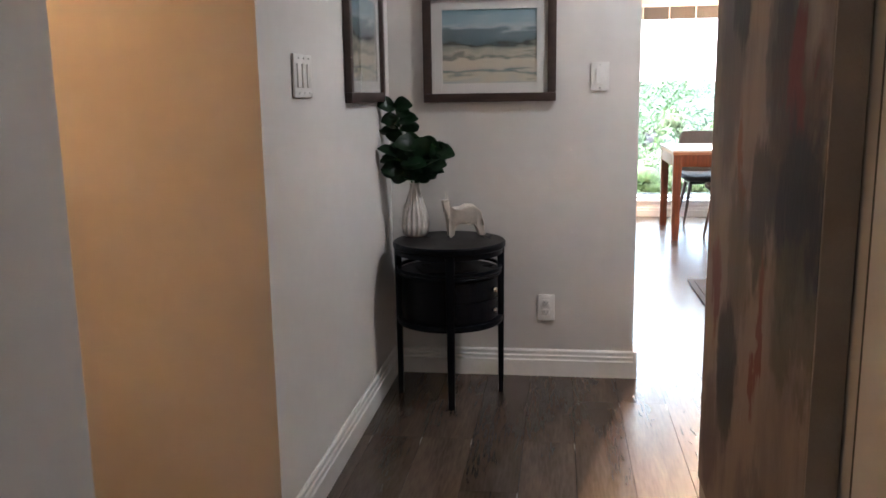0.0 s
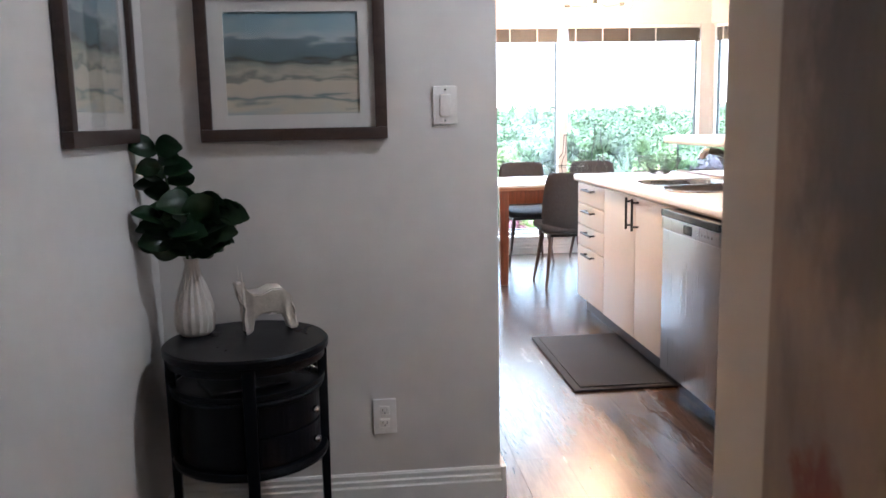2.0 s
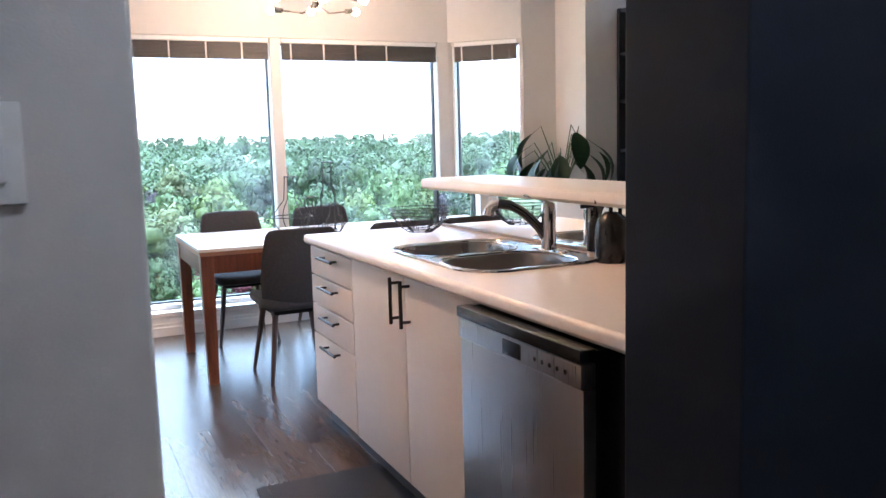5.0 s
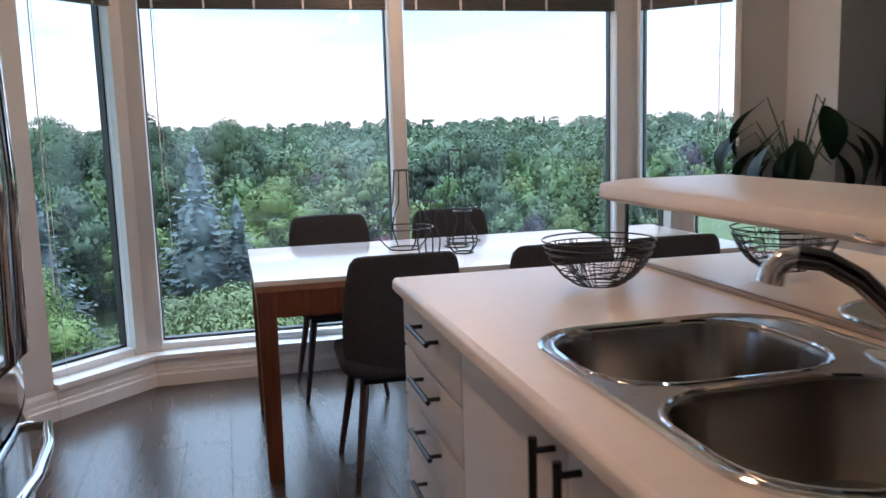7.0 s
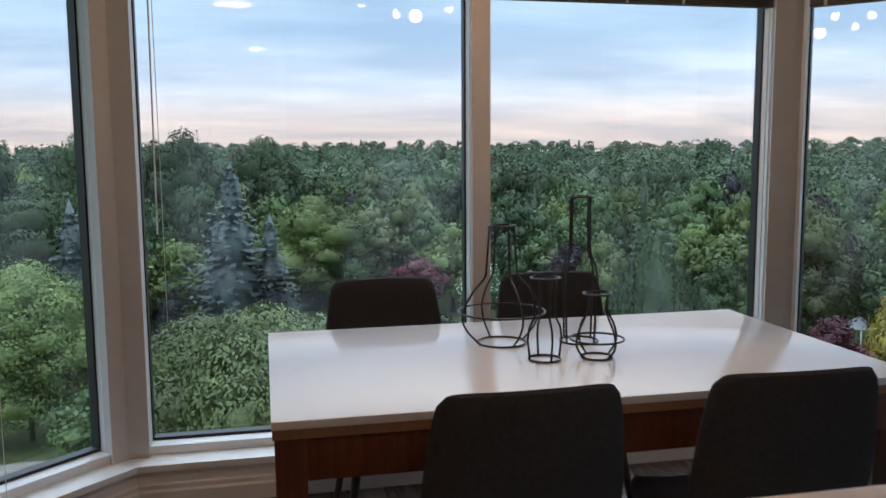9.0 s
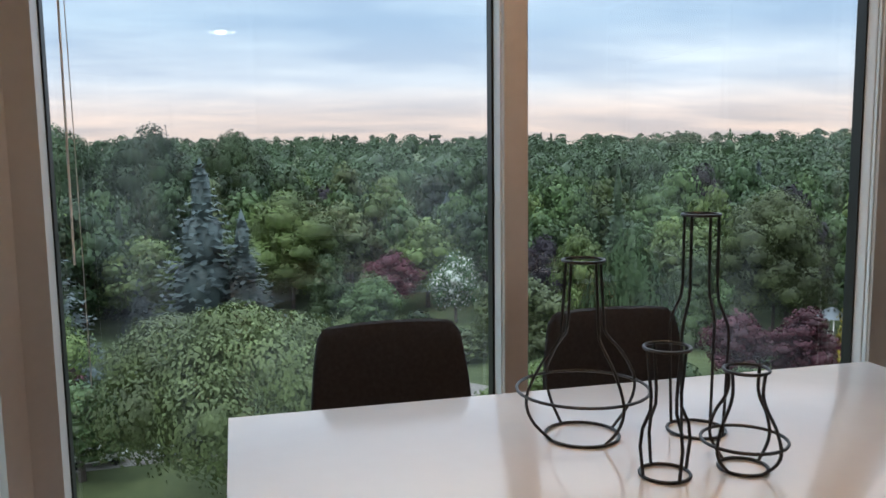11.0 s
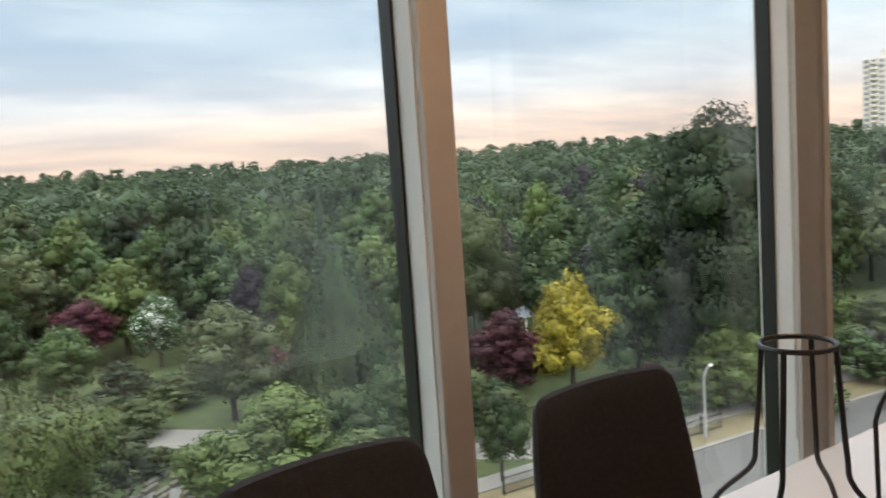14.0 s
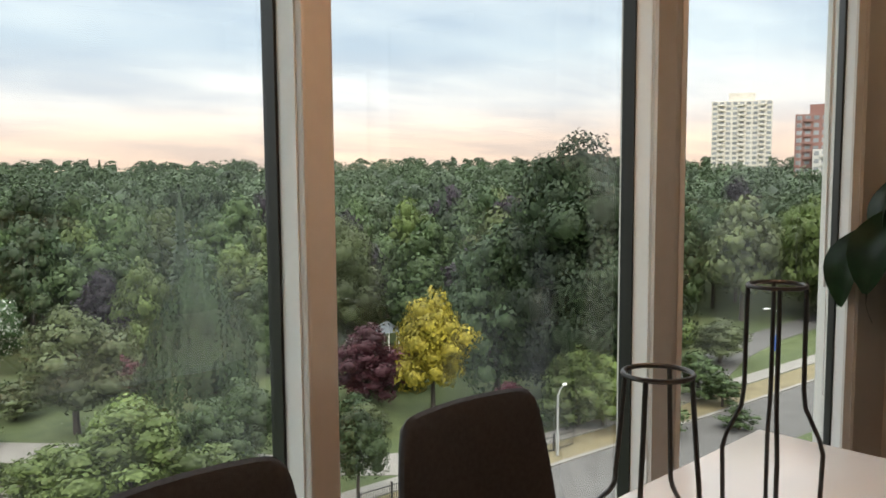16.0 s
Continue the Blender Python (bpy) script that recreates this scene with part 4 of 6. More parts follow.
def base_unit(y0, y1, kind):
    label = {"drawers": "white base cabinet with four drawers", "doors": "white base cabinet with two doors under the sink"}[kind]
    t = thing("base_cabinet", FX, y0, 0, label, "cabinet", "kitchen base units")
    w = y1 - y0
    part("body", box(0.020, 0.655, 0.001, w - 0.001, 0.10, 0.848 if kind == "drawers" else 0.70), CABINET, t, smooth=False)
    part("toe_kick", box(0.065, 0.085, 0.0, w, 0.0, 0.10), KICK, t, smooth=False)
    if kind == "drawers":
        zs = (0.105, 0.440, 0.575, 0.710, 0.842)
        for z0, z1 in zip(zs, zs[1:]):
            d = part("drawer_front", box(0, 0.019, 0.004, w - 0.004, z0 + 0.003, z1 - 0.003, 0.004), CABINET, t)
            zc = z1 - 0.036
            bar_handle(d, (0, w / 2 - 0.096, zc), (0, w / 2 + 0.064, zc), (-0.032, 0, 0))
    else:
        for k in range(2):
            a, b = k * w / 2, (k + 1) * w / 2
            d = part("door", box(0, 0.019, a + 0.002, b - 0.002, 0.105, 0.842, 0.004), CABINET, t)
            hy = b - 0.046 if k == 0 else a + 0.046
            bar_handle(d, (0, hy, 0.695), (0, hy, 0.818), (-0.034, 0, 0))
    return t


def dishwasher(y0, y1):
    t = thing("dishwasher", FX - 0.062, y0, 0, "stainless steel dishwasher with a black control strip", "dishwasher")
    w = y1 - y0
    part("body", box(0.035, 0.69, 0.002, w - 0.002, 0.10, 0.840), BLACKPLASTIC, t, smooth=False)
    part("door", box(0.0, 0.035, 0.004, w - 0.004, 0.115, 0.755, 0.006), STEEL, t)
    c = part("control_panel", box(-0.006, 0.035, 0.004, w - 0.004, 0.757, 0.812, 0.005), STEEL, t)
    part("pocket_handle", box(-0.008, 0.010, w * 0.5 - 0.045, w * 0.5 + 0.045, 0.764, 0.805, 0.004), BLACKPLASTIC, c)
    for k in range(5):
        part("button", cyl(bmesh.new(), (-0.006, 0.06 + 0.032 * k, 0.785), (-0.009, 0.06 + 0.032 * k, 0.785), 0.006, 0.006, 10), CHROME, c)
    part("top_strip", box(-0.010, 0.035, 0.002, w - 0.002, 0.814, 0.846, 0.006), BLACKPLASTIC, t)
    part("toe_kick", box(0.100, 0.12, 0.0, w, 0.0, 0.10), BLACKPLASTIC, t, smooth=False)
    return t


worktop()
sink()
faucet()
dishwasher(CY0, 5.80)
base_unit(5.80, 6.89, "doors")
base_unit(6.89, 7.462, "drawers")
structure("filler_panel", box(2.0, 2.02, 4.982, 5.198, 0.0, 0.848), BLACKPLASTIC, "black filler panel beside the dishwasher")
structure("wall_bar", box(2.662, 2.78, 4.982, 7.476, 0, 1.078), WALL, "low wall that carries the bar shelf")
bs = thing("backsplash_mirror", 2.655, 4.98, 0.892, "mirror backsplash between worktop and bar shelf", "mirror")
part("mirror_sheet", box(0.0, 0.006, 0.006, 2.484, 0.012, 0.184), MIRROR, bs, smooth=False)
part("edge_trim", box(-0.004, 0.007, 2.484, 2.496, 0.0, 0.185, 0.001), BLACKMETAL, bs)
part("bottom_trim", box(-0.005, 0.006, 0.006, 2.484, 0.0, 0.010, 0.001), mat("grey_seal", (0.30, 0.28, 0.26), 0.4), bs)
shelf = thing("bar_shelf", 2.527, 0, 1.079, "white laminate raised bar shelf with a rounded edge", "shelf")
bm = bmesh.new()
o = [(0.010, 0.0), (0.001, 0.009), (0.0, 0.030), (0.006, 0.040), (0.018, 0.044), (0.13, 0.044), (0.45, 0.044), (0.45, 0.0), (0.13, 0.0)]
a = [bm.verts.new((x, 4.982, z)) for x, z in o]
b = [bm.verts.new((x, 7.385 + 0.105 * min(1, x / 0.13), z)) for x, z in o]
for k in range(len(o)):
    bm.faces.new((a[k], a[(k + 1) % len(o)], b[(k + 1) % len(o)], b[k]))
bm.faces.new(list(reversed(a)))
bm.faces.new(b)
bmesh.ops.bevel(bm, geom=[e for e in bm.edges if all(v.co.y > 7.3 for v in e.verts)], offset=0.008, segments=2, affect='EDGES')
part("top", bm, LAMINATE, shelf)
part("underside_panel", box(0.030, 0.128, 5.02, 7.37, -0.006, 0.001), LAMINATE, shelf, smooth=False)


def wire_bowl(x, y, z):
    t = thing("wire_bowl", x, y, z, "black wire fruit bowl with crossing wires", "bowl")
    R, Hh = 0.133, 0.118
    rng = random.Random(3)

    def surf(a, s):
        g = s * 1.32
        return Vector((R * math.sin(g) / math.sin(1.32) * math.cos(a), R * math.sin(g) / math.sin(1.32) * math.sin(a), 0.002 + Hh * (1 - math.cos(g)) / (1 - math.cos(1.32))))
    for s in (1.0, 0.93, 0.86, 0.30):
        part("ring", tube(bmesh.new(), [surf(k * math.tau / 40, s) for k in range(40)], 0.0022 if s == 1.0 else 0.0016, 6, closed=True), BLACKMETAL, t)
    for k in range(12):
        a0, a1 = k * math.tau / 12, (k + 1) * math.tau / 12
        if k % 2:
            for i in range(6):
                a = a0 + (a1 - a0) * (i + rng.uniform(-0.2, 0.2)) / 6
                part("wire", tube(bmesh.new(), [surf(a + (s - 0.6) * rng.uniform(-0.1, 0.1), s) for s in (0.3, 0.5, 0.7, 0.93)], 0.0016, 5), BLACKMETAL, t)
        else:
            for i in range(6):
                s = 0.38 + 0.09 * i
                part("wire", tube(bmesh.new(), [surf(a0 - 0.05 + (a1 - a0 + 0.1) * j / 5, s + rng.uniform(-0.012, 0.012)) for j in range(6)], 0.0016, 5), BLACKMETAL, t)
            for a in (a0, a1):
                part("wire", tube(bmesh.new(), [surf(a, s) for s in (0.3, 0.5, 0.7, 0.93)], 0.0016, 5), BLACKMETAL, t)
    return t


wire_bowl(2.400, 7.110, 0.89)


def soap_pump(x, y, h, r, label, white_foot):
    t = thing("soap_dispenser", x, y, 0.89, label, "soap dispenser", "soap dispensers")
    z0 = 0.0
    if white_foot:
        part("foot", lathe(bmesh.new(), [(0, 0), (r * 0.9, 0), (r * 0.92, 0.022), (0, 0.022)], 24), TRIM, t)
        z0 = 0.022
    part("bottle", lathe(bmesh.new(), [(0, z0), (r * 0.95, z0), (r, z0 + 0.02), (r, h * 0.6), (r * 0.85, h * 0.85), (r * 0.45, h * 0.97), (r * 0.4, h), (0, h)], 28), BLACKPLASTIC, t)
    part("pump", tube(bmesh.new(), [(0, 0, h), (0, 0, h + 0.03), (-0.012, 0.006, h + 0.038), (-0.05, 0.02, h + 0.034)], 0.007, 8), BLACKPLASTIC, t)
    return t


soap_pump(2.605, 6.085, 0.140, 0.034, "black soap dispenser with a white foot", True)
soap_pump(2.578, 5.968, 0.165, 0.052, "round black soap dispenser", False)
km = thing("kitchen_mat", 1.798, 6.318, 0.0, "dark grey rubber anti-fatigue mat on the floor", "mat")
part("border", box(-0.250, 0.250, -0.482, 0.482, 0.001, 0.012, 0.005), RUBBER, km)
part("pad", box(-0.215, 0.215, -0.447, 0.447, 0.010, 0.018, 0.004), RUBBER, km)


def fridge():
    t = thing("refrigerator", 0.375, 6.70, 0, "stainless steel refrigerator with a bowed front and bar handles", "refrigerator")
    w = 0.90
    dark = mat("dark_fridge_side", (0.05, 0.05, 0.055), 0.35)
    part("body", box(0, 0.62, 0.0, w, 0.03, 1.74, 0.008), dark, t)

    def bowed(z0, z1, y0, y1):
        bm = bmesh.new()
        out = [(0.625, y0)]
        for k in range(15):
            y = y0 + (y1 - y0) * k / 14
            q = (y - w / 2) / (w / 2)
            out.append((0.70 - 0.055 * q * q, y))
        out.append((0.625, y1))
        extrude_z(bm, out, z0, z1)
        return bm
    gloss = mat("polished_fridge_steel", (0.55, 0.55, 0.56), 0.09, metal=1.0, vary=0.03, scale=3)
    for y0, y1 in ((0.003, w / 2 - 0.002), (w / 2 + 0.002, w - 0.003)):
        d = part("door", bowed(0.66, 1.735, y0, y1), gloss, t)
        hy = w / 2 - 0.05 if y0 < 0.1 else w / 2 + 0.05
        part("handle", tube(bmesh.new(), [(0.695, hy, 0.80), (0.745, hy, 0.84), (0.755, hy, 1.2), (0.745, hy, 1.56), (0.695, hy, 1.60)], 0.012, 10), CHROME, d)
    d = part("freezer_drawer", bowed(0.05, 0.648, 0.003, w - 0.003), gloss, t)
    pts = [(0.70 - 0.055 * ((y - w / 2) / (w / 2)) ** 2 + o, y, 0.575) for y, o in ((0.09, -0.01), (0.10, 0.045), (0.25, 0.055), (0.45, 0.058), (0.65, 0.055), (0.80, 0.045), (0.81, -0.01))]
    part("handle", tube(bmesh.new(), pts, 0.013, 10), CHROME, d)
    return t


fridge()


# ---- dining ----
def dining_table():
    t = thing("dining_table", 1.628, 8.312, 0, "dining table with a white gloss top and red brown wood legs", "table")
    L, W = 1.606, 0.900
    part("tabletop", box(0, L, 0, W, 0.738, 0.757, 0.002), TABLETOP, t)
    part("edge_band", box(0.002, L - 0.002, 0.002, W - 0.002, 0.716, 0.738), mat("pale_wood_edge", (0.30, 0.16, 0.10), 0.45, vary=0.2, scale=10), t, smooth=False)
    for a in ((0.075, L - 0.075, 0.010, 0.034), (0.075, L - 0.075, W - 0.034, W - 0.010)):
        part("apron", box(*a, 0.618, 0.716, 0.002), WALNUT, t)
    for a in ((0.010, 0.034), (L - 0.034, L - 0.010)):
        part("apron", box(a[0], a[1], 0.075, W - 0.075, 0.618, 0.716, 0.002), WALNUT, t)
    for x in (0.006, L - 0.076):
        for y in (0.006, W - 0.076):
            leg = box(x, x + 0.07, y, y + 0.07, 0.0, 0.716, 0.004)
            for v in leg.verts:
                if v.co.z < 0.3:
                    v.co.x += (x + 0.035 - v.co.x) * 0.18
                    v.co.y += (y + 0.035 - v.co.y) * 0.18
            part("leg", leg, WALNUT, t)
    return t


dining_table()
LEGWOOD = mat("dark_chair_leg_wood", (0.050, 0.026, 0.018), 0.42, vary=0.4, scale=14, stretch=(4, 4, 0.6))


def pillow(bm, centre, normal, thick, nu=17, nv=15):
    """A padded sheet: two skins about a curved middle that meet in a rounded edge."""
    def edge(u, v):
        q = max(abs(u) ** 6, abs(v) ** 6, ((abs(u) ** 10 + abs(v) ** 10)) / 1.2)
        return max(0.0, 1 - min(1.0, q)) ** 0.42
    skins = []
    for sgn in (1, -1):
        grid = []
        for j in range(nv):
            v = -math.cos(math.pi * j / (nv - 1))
            row = []
            for i in range(nu):
                u = -math.cos(math.pi * i / (nu - 1))
                row.append(bm.verts.new(Vector(centre(u, v)) + Vector(normal(u, v)) * (sgn * thick * edge(u, v))))
            grid.append(row)
        skins.append(grid)
    for g, flip in ((skins[0], False), (skins[1], True)):
        for j in range(nv - 1):
            for i in range(nu - 1):
                f = (g[j][i], g[j][i + 1], g[j + 1][i + 1], g[j + 1][i])
                bm.faces.new(f if not flip else f[::-1])
    bmesh.ops.remove_doubles(bm, verts=bm.verts, dist=0.0006)
    return bm


def squarish(u, v, k=0.24, power=6):
    """Rounds the corners of the square u, v."""
    s = 1 - k * (abs(u) * abs(v)) ** power
    return u * s, v * s


def dining_chair():
    """Faces +y: its back stands at y = 0."""
    t = thing("dining_chair", 0, 0, 0, "charcoal fabric dining chair with dark tapered wood legs", "chair", "chairs round the table")

    def back_c(u, v):
        u, v = squarish(u, v, 0.085, 13)
        h = (v + 1) / 2
        wide = 0.205 - 0.008 * h + 0.018 * math.sin(math.pi * min(1, h * 1.1))
        z = 0.415 + 0.440 * h + 0.004 * (1 - u * u) * (2 * h - 1)
        return (wide * u, -0.035 * h + 0.055 * u * u * (1 - 0.45 * h) + 0.03 * (1 - h) ** 3, z)
    part("backrest", pillow(bmesh.new(), back_c, lambda u, v: (0, 1, 0.06), 0.024), FABRIC, t)

    def seat_c(u, v):
        u, v = squarish(u, v, 0.12)
        return (0.222 * u * (1 - 0.05 * v), 0.215 + 0.215 * v, 0.438 + 0.022 * abs(u) ** 4 - 0.010 * max(0, v) ** 3)
    part("seat", pillow(bmesh.new(), seat_c, lambda u, v: (0, 0, 1), 0.040), FABRIC, t)
    part("seat_frame", box(-0.15, 0.15, 0.06, 0.36, 0.378, 0.400, 0.004), BLACKWOOD, t)
    for sx in (-1, 1):
        for y0, y1 in ((0.09, 0.005), (0.34, 0.41)):
            part("leg", cyl(bmesh.new(), (sx * 0.135, y0, 0.405), (sx * 0.195, y1, 0.0), 0.0185, 0.0105, 14), LEGWOOD, t)
    return t


ch = dining_chair()
ch.matrix_basis = pose(2.135, 8.118, 0, 0, 0, 1)
copy_thing(ch, pose(2.730, 8.118, 0, 0, 0, -2))
copy_thing(ch, pose(2.048, 9.585, 0, 0, 0, 181))
copy_thing(ch, pose(2.690, 9.575, 0, 0, 0, 178))


def wire_bottle(x, y, profile, rings, wires, label, turn=0.0):
    """A vase drawn in black wire: uprights that follow a profile, with rings."""
    t = thing("wire_vase", x, y, 0.757, label, "vase", "wire vases on the table", turn)
    w = 0.0031
    for k in range(wires):
        a = k * math.tau / wires
        part("upright", tube(bmesh.new(), [(r * math.cos(a), r * math.sin(a), z + w) for r, z in profile], w, 7), BLACKMETAL, t)
    for r, z in rings:
        part("ring", tube(bmesh.new(), [(r * math.cos(q * math.tau / 36), r * math.sin(q * math.tau / 36), z + w) for q in range(36)], w, 7, closed=True), BLACKMETAL, t)
    return t


def smooth_profile(keys, n=26):
    """Runs a soft curve through (radius, height) keys."""
    out = []
    for k in range(n):
        s = k / (n - 1) * (len(keys) - 1)
        i = min(int(s), len(keys) - 2)
        f = s - i
        p0, p1, p2, p3 = keys[max(i - 1, 0)], keys[i], keys[i + 1], keys[min(i + 2, len(keys) - 1)]
        out.append(tuple(0.5 * (2 * p1[q] + (p2[q] - p0[q]) * f + (2 * p0[q] - 5 * p1[q] + 4 * p2[q] - p3[q]) * f * f + (3 * p1[q] - p0[q] - 3 * p2[q] + p3[q]) * f ** 3) for q in (0, 1)))
    return out


wire_bottle(2.304, 8.903, smooth_profile([(0.072, 0.0), (0.115, 0.045), (0.128, 0.093), (0.098, 0.150), (0.056, 0.195), (0.050, 0.225), (0.045, 0.28), (0.040, 0.345)]), [(0.072, 0.0), (0.128, 0.093), (0.040, 0.345)], 4, "round bellied black wire vase on the table", 12)
wire_bottle(2.533, 8.868, [(0.056, 0.0), (0.060, 0.10), (0.063, 0.205), (0.058, 0.225), (0.040, 0.265), (0.037, 0.29), (0.036, 0.428)], [(0.056, 0.0), (0.036, 0.428)], 4, "tall slim black wire bottle on the table", 30)
wire_bottle(2.362, 8.683, [(0.043, 0.0), (0.050, 0.055), (0.046, 0.085), (0.031, 0.115), (0.030, 0.14), (0.039, 0.222)], [(0.043, 0.0), (0.039, 0.222)], 4, "narrow waisted black wire vase on the table", 5)
wire_bottle(2.508, 8.672, smooth_profile([(0.042, 0.0), (0.066, 0.025), (0.073, 0.050), (0.062, 0.085), (0.043, 0.115), (0.035, 0.14), (0.038, 0.175)]), [(0.042, 0.0), (0.073, 0.050), (0.038, 0.175)], 4, "small round black wire vase on the table", 20)


def chandelier(x, y):
    t = thing("chandelier", x, y, 0, "brushed nickel sputnik ceiling lamp with lit globe bulbs", "ceiling lamp")
    NICKEL = mat("brushed_nickel", (0.42, 0.38, 0.34), 0.28, metal=1.0, vary=0.06)
    part("canopy", cyl(bmesh.new(), (0, 0, CEILING - 0.03), (0, 0, CEILING - 0.001), 0.06, 0.065, 24), NICKEL, t)
    part("stem", cyl(bmesh.new(), (0, 0, 2.13), (0, 0, CEILING - 0.03), 0.007, 0.007, 12), NICKEL, t)
    part("hub", lathe(bmesh.new(), [(0, 2.105), (0.020, 2.108), (0.028, 2.125), (0.028, 2.150), (0.016, 2.165), (0, 2.166)], 20), NICKEL, t)
    for k in range(6):
        a = radians(20 + 60 * k)
        z = 2.145 if k % 2 else 2.122
        up = 0.045 if k % 2 else -0.03
        c, s = math.cos(a), math.sin(a)
        arm = part("arm", tube(bmesh.new(), [(0.02 * c, 0.02 * s, z), (0.09 * c, 0.09 * s, z + up), (0.10 * c, 0.10 * s, z + up), (0.235 * c, 0.235 * s, z + up * 0.2)], 0.0055, 8), NICKEL, t)
        part("socket", cyl(bmesh.new(), (0.225 * c, 0.225 * s, z + up * 0.25), (0.275 * c, 0.275 * s, z), 0.015, 0.017, 14), NICKEL, arm)
        bb = bmesh.new()
        bmesh.ops.create_uvsphere(bb, u_segments=16, v_segments=12, radius=0.024)
        bmesh.ops.translate(bb, vec=(0.302 * c, 0.302 * s, z - 0.004), verts=bb.verts)
        part("bulb", bb, BULB, arm, "lit warm globe bulb")
    return t


BULB = glow_mat("lit_bulb", (1.0, 0.72, 0.45), 38.0)
chandelier(2.47, 8.72)


# ---- living room side ----
def peace_lily(x, y):
    st = thing("plant_stand", x, y, 0, "slim black metal plant stand", "plant stand")
    part("top", cyl(bmesh.new(), (0, 0, 0.62), (0, 0, 0.635), 0.14, 0.14, 28), BLACKWOOD, st)
    for k in range(3):
        a = k * math.tau / 3 + 0.4
        part("leg", cyl(bmesh.new(), (0.10 * math.cos(a), 0.10 * math.sin(a), 0.62), (0.14 * math.cos(a), 0.14 * math.sin(a), 0), 0.01, 0.008, 8), BLACKWOOD, st)
    t = thing("potted_plant", x, y, 0.635, "broad leaved green plant drooping from a white pot", "plant")
    part("pot", lathe(bmesh.new(), [(0, 0), (0.085, 0), (0.11, 0.17), (0.118, 0.18), (0.11, 0.185), (0.10, 0.16), (0, 0.16)], 28), TRIM, t)
    part("soil", cyl(bmesh.new(), (0, 0, 0.15), (0, 0, 0.165), 0.10, 0.10, 20), mat("dark_soil", (0.03, 0.02, 0.015), 0.9), t)
    rng = random.Random(11)
    for k in range(23):
        a = k * 2.4 + rng.uniform(-0.3, 0.3)
        reach = rng.uniform(0.12, 0.32)
        h = rng.uniform(0.42, 0.66) if k > 2 else 0.70
        p = [Vector((0, 0, 0.16)), Vector((reach * 0.25 * math.cos(a), reach * 0.25 * math.sin(a), h * 0.7)), Vector((reach * 0.7 * math.cos(a), reach * 0.7 * math.sin(a), h + 0.06)), Vector((reach * math.cos(a), reach * math.sin(a), h))]
        s = part("stem", tube(bmesh.new(), p, lambda q: 0.0055 - 0.0025 * q, 6), STEM, t)
        tip = p[3] + Vector((0.08 * math.cos(a), 0.08 * math.sin(a), -0.26))
        bm = bmesh.new()
        leaf_mesh(bm, p[3], tip, 0.070, 0.16, 0.28, 8, rng.uniform(-0.7, 0.7))
        bmesh.ops.solidify(bm, geom=bm.faces, thickness=0.0012)
        part("leaf", bm, LEAF, s)
    return t


peace_lily(4.455, 9.09)


def hutch():
    t = thing("display_cabinet", 4.88, 7.45, 0, "tall dark navy cabinet with glasses behind its open front", "cabinet")
    D, W, Hh = 0.365, 1.52, 2.25
    dark = mat("navy_cabinet_paint", (0.012, 0.016, 0.026), 0.42, vary=0.15)
    for y0, y1 in ((0, 0.03), (W - 0.03, W), (W / 2 - 0.015, W / 2 + 0.015)):
        part("side_panel", box(0, D, y0, y1, 0, Hh, 0.003), dark, t)
    part("back_panel", box(D - 0.012, D, 0.03, W - 0.03, 0, Hh), dark, t, smooth=False)
    for z in (0.06, 0.85, 1.18, 1.55, 1.90, Hh - 0.03):
        for y0, y1 in ((0.031, W / 2 - 0.016), (W / 2 + 0.016, W - 0.031)):
            part("shelf", box(0.01, D - 0.013, y0, y1, z, z + 0.025, 0.002), dark, t)
    for y0, y1 in ((0.003, W / 2 - 0.002), (W / 2 + 0.002, W - 0.003)):
        d = part("door", box(-0.02, -0.001, y0, y1, 0.05, 0.86, 0.003), dark, t)
    return t


hutch()
CLEAR = glass_mat("clear_drinking_glass", (0.90, 0.92, 0.93), 1.6)


def wine_glass(x, y, z, s=1.0):
    t = thing("wine_glass", x, y, z, "clear stemmed wine glass on a shelf", "glass", "glasses in the cabinet")
    prof = [(0.0, 0.0), (0.034, 0.001), (0.030, 0.004), (0.005, 0.010), (0.004, 0.085), (0.018, 0.098), (0.036, 0.125), (0.038, 0.155), (0.031, 0.190)]
    part("body", lathe(bmesh.new(), [(r * s, q * s) for r, q in prof], 18), CLEAR, t)
    return t


wg = wine_glass(5.02, 8.85, 1.205)
for k, (yy, zz) in enumerate(((8.76, 1.205), (8.66, 1.205), (8.55, 1.205), (8.44, 1.205), (8.33, 1.205), (8.82, 1.575), (8.68, 1.575), (8.50, 1.575), (8.36, 1.575))):
    copy_thing(wg, pose(5.02 + 0.06 * (k % 2), yy, zz))


def bottle(x, y, z, colour, h):
    t = thing("bottle", x, y, z, "glass spirits bottle with a dark cap on a shelf", "bottle", "bottles in the cabinet")
    m = mat("bottle_glass_" + colour[0], colour[1], 0.08, vary=0.05)
    part("body", lathe(bmesh.new(), [(0, 0), (0.036, 0), (0.038, 0.01), (0.038, h * 0.6), (0.014, h * 0.76), (0.013, h * 0.93), (0, h * 0.93)], 20), m, t)
    part("cap", cyl(bmesh.new(), (0, 0, h * 0.93), (0, 0, h), 0.015, 0.015, 12), BLACKPLASTIC, t)
    return t


bottle(5.12, 8.60, 1.205, ("amber", (0.20, 0.07, 0.02)), 0.29)
bottle(5.14, 8.40, 1.205, ("clear", (0.35, 0.37, 0.38)), 0.30)
bottle(5.12, 8.22, 1.205, ("green", (0.03, 0.08, 0.04)), 0.31)

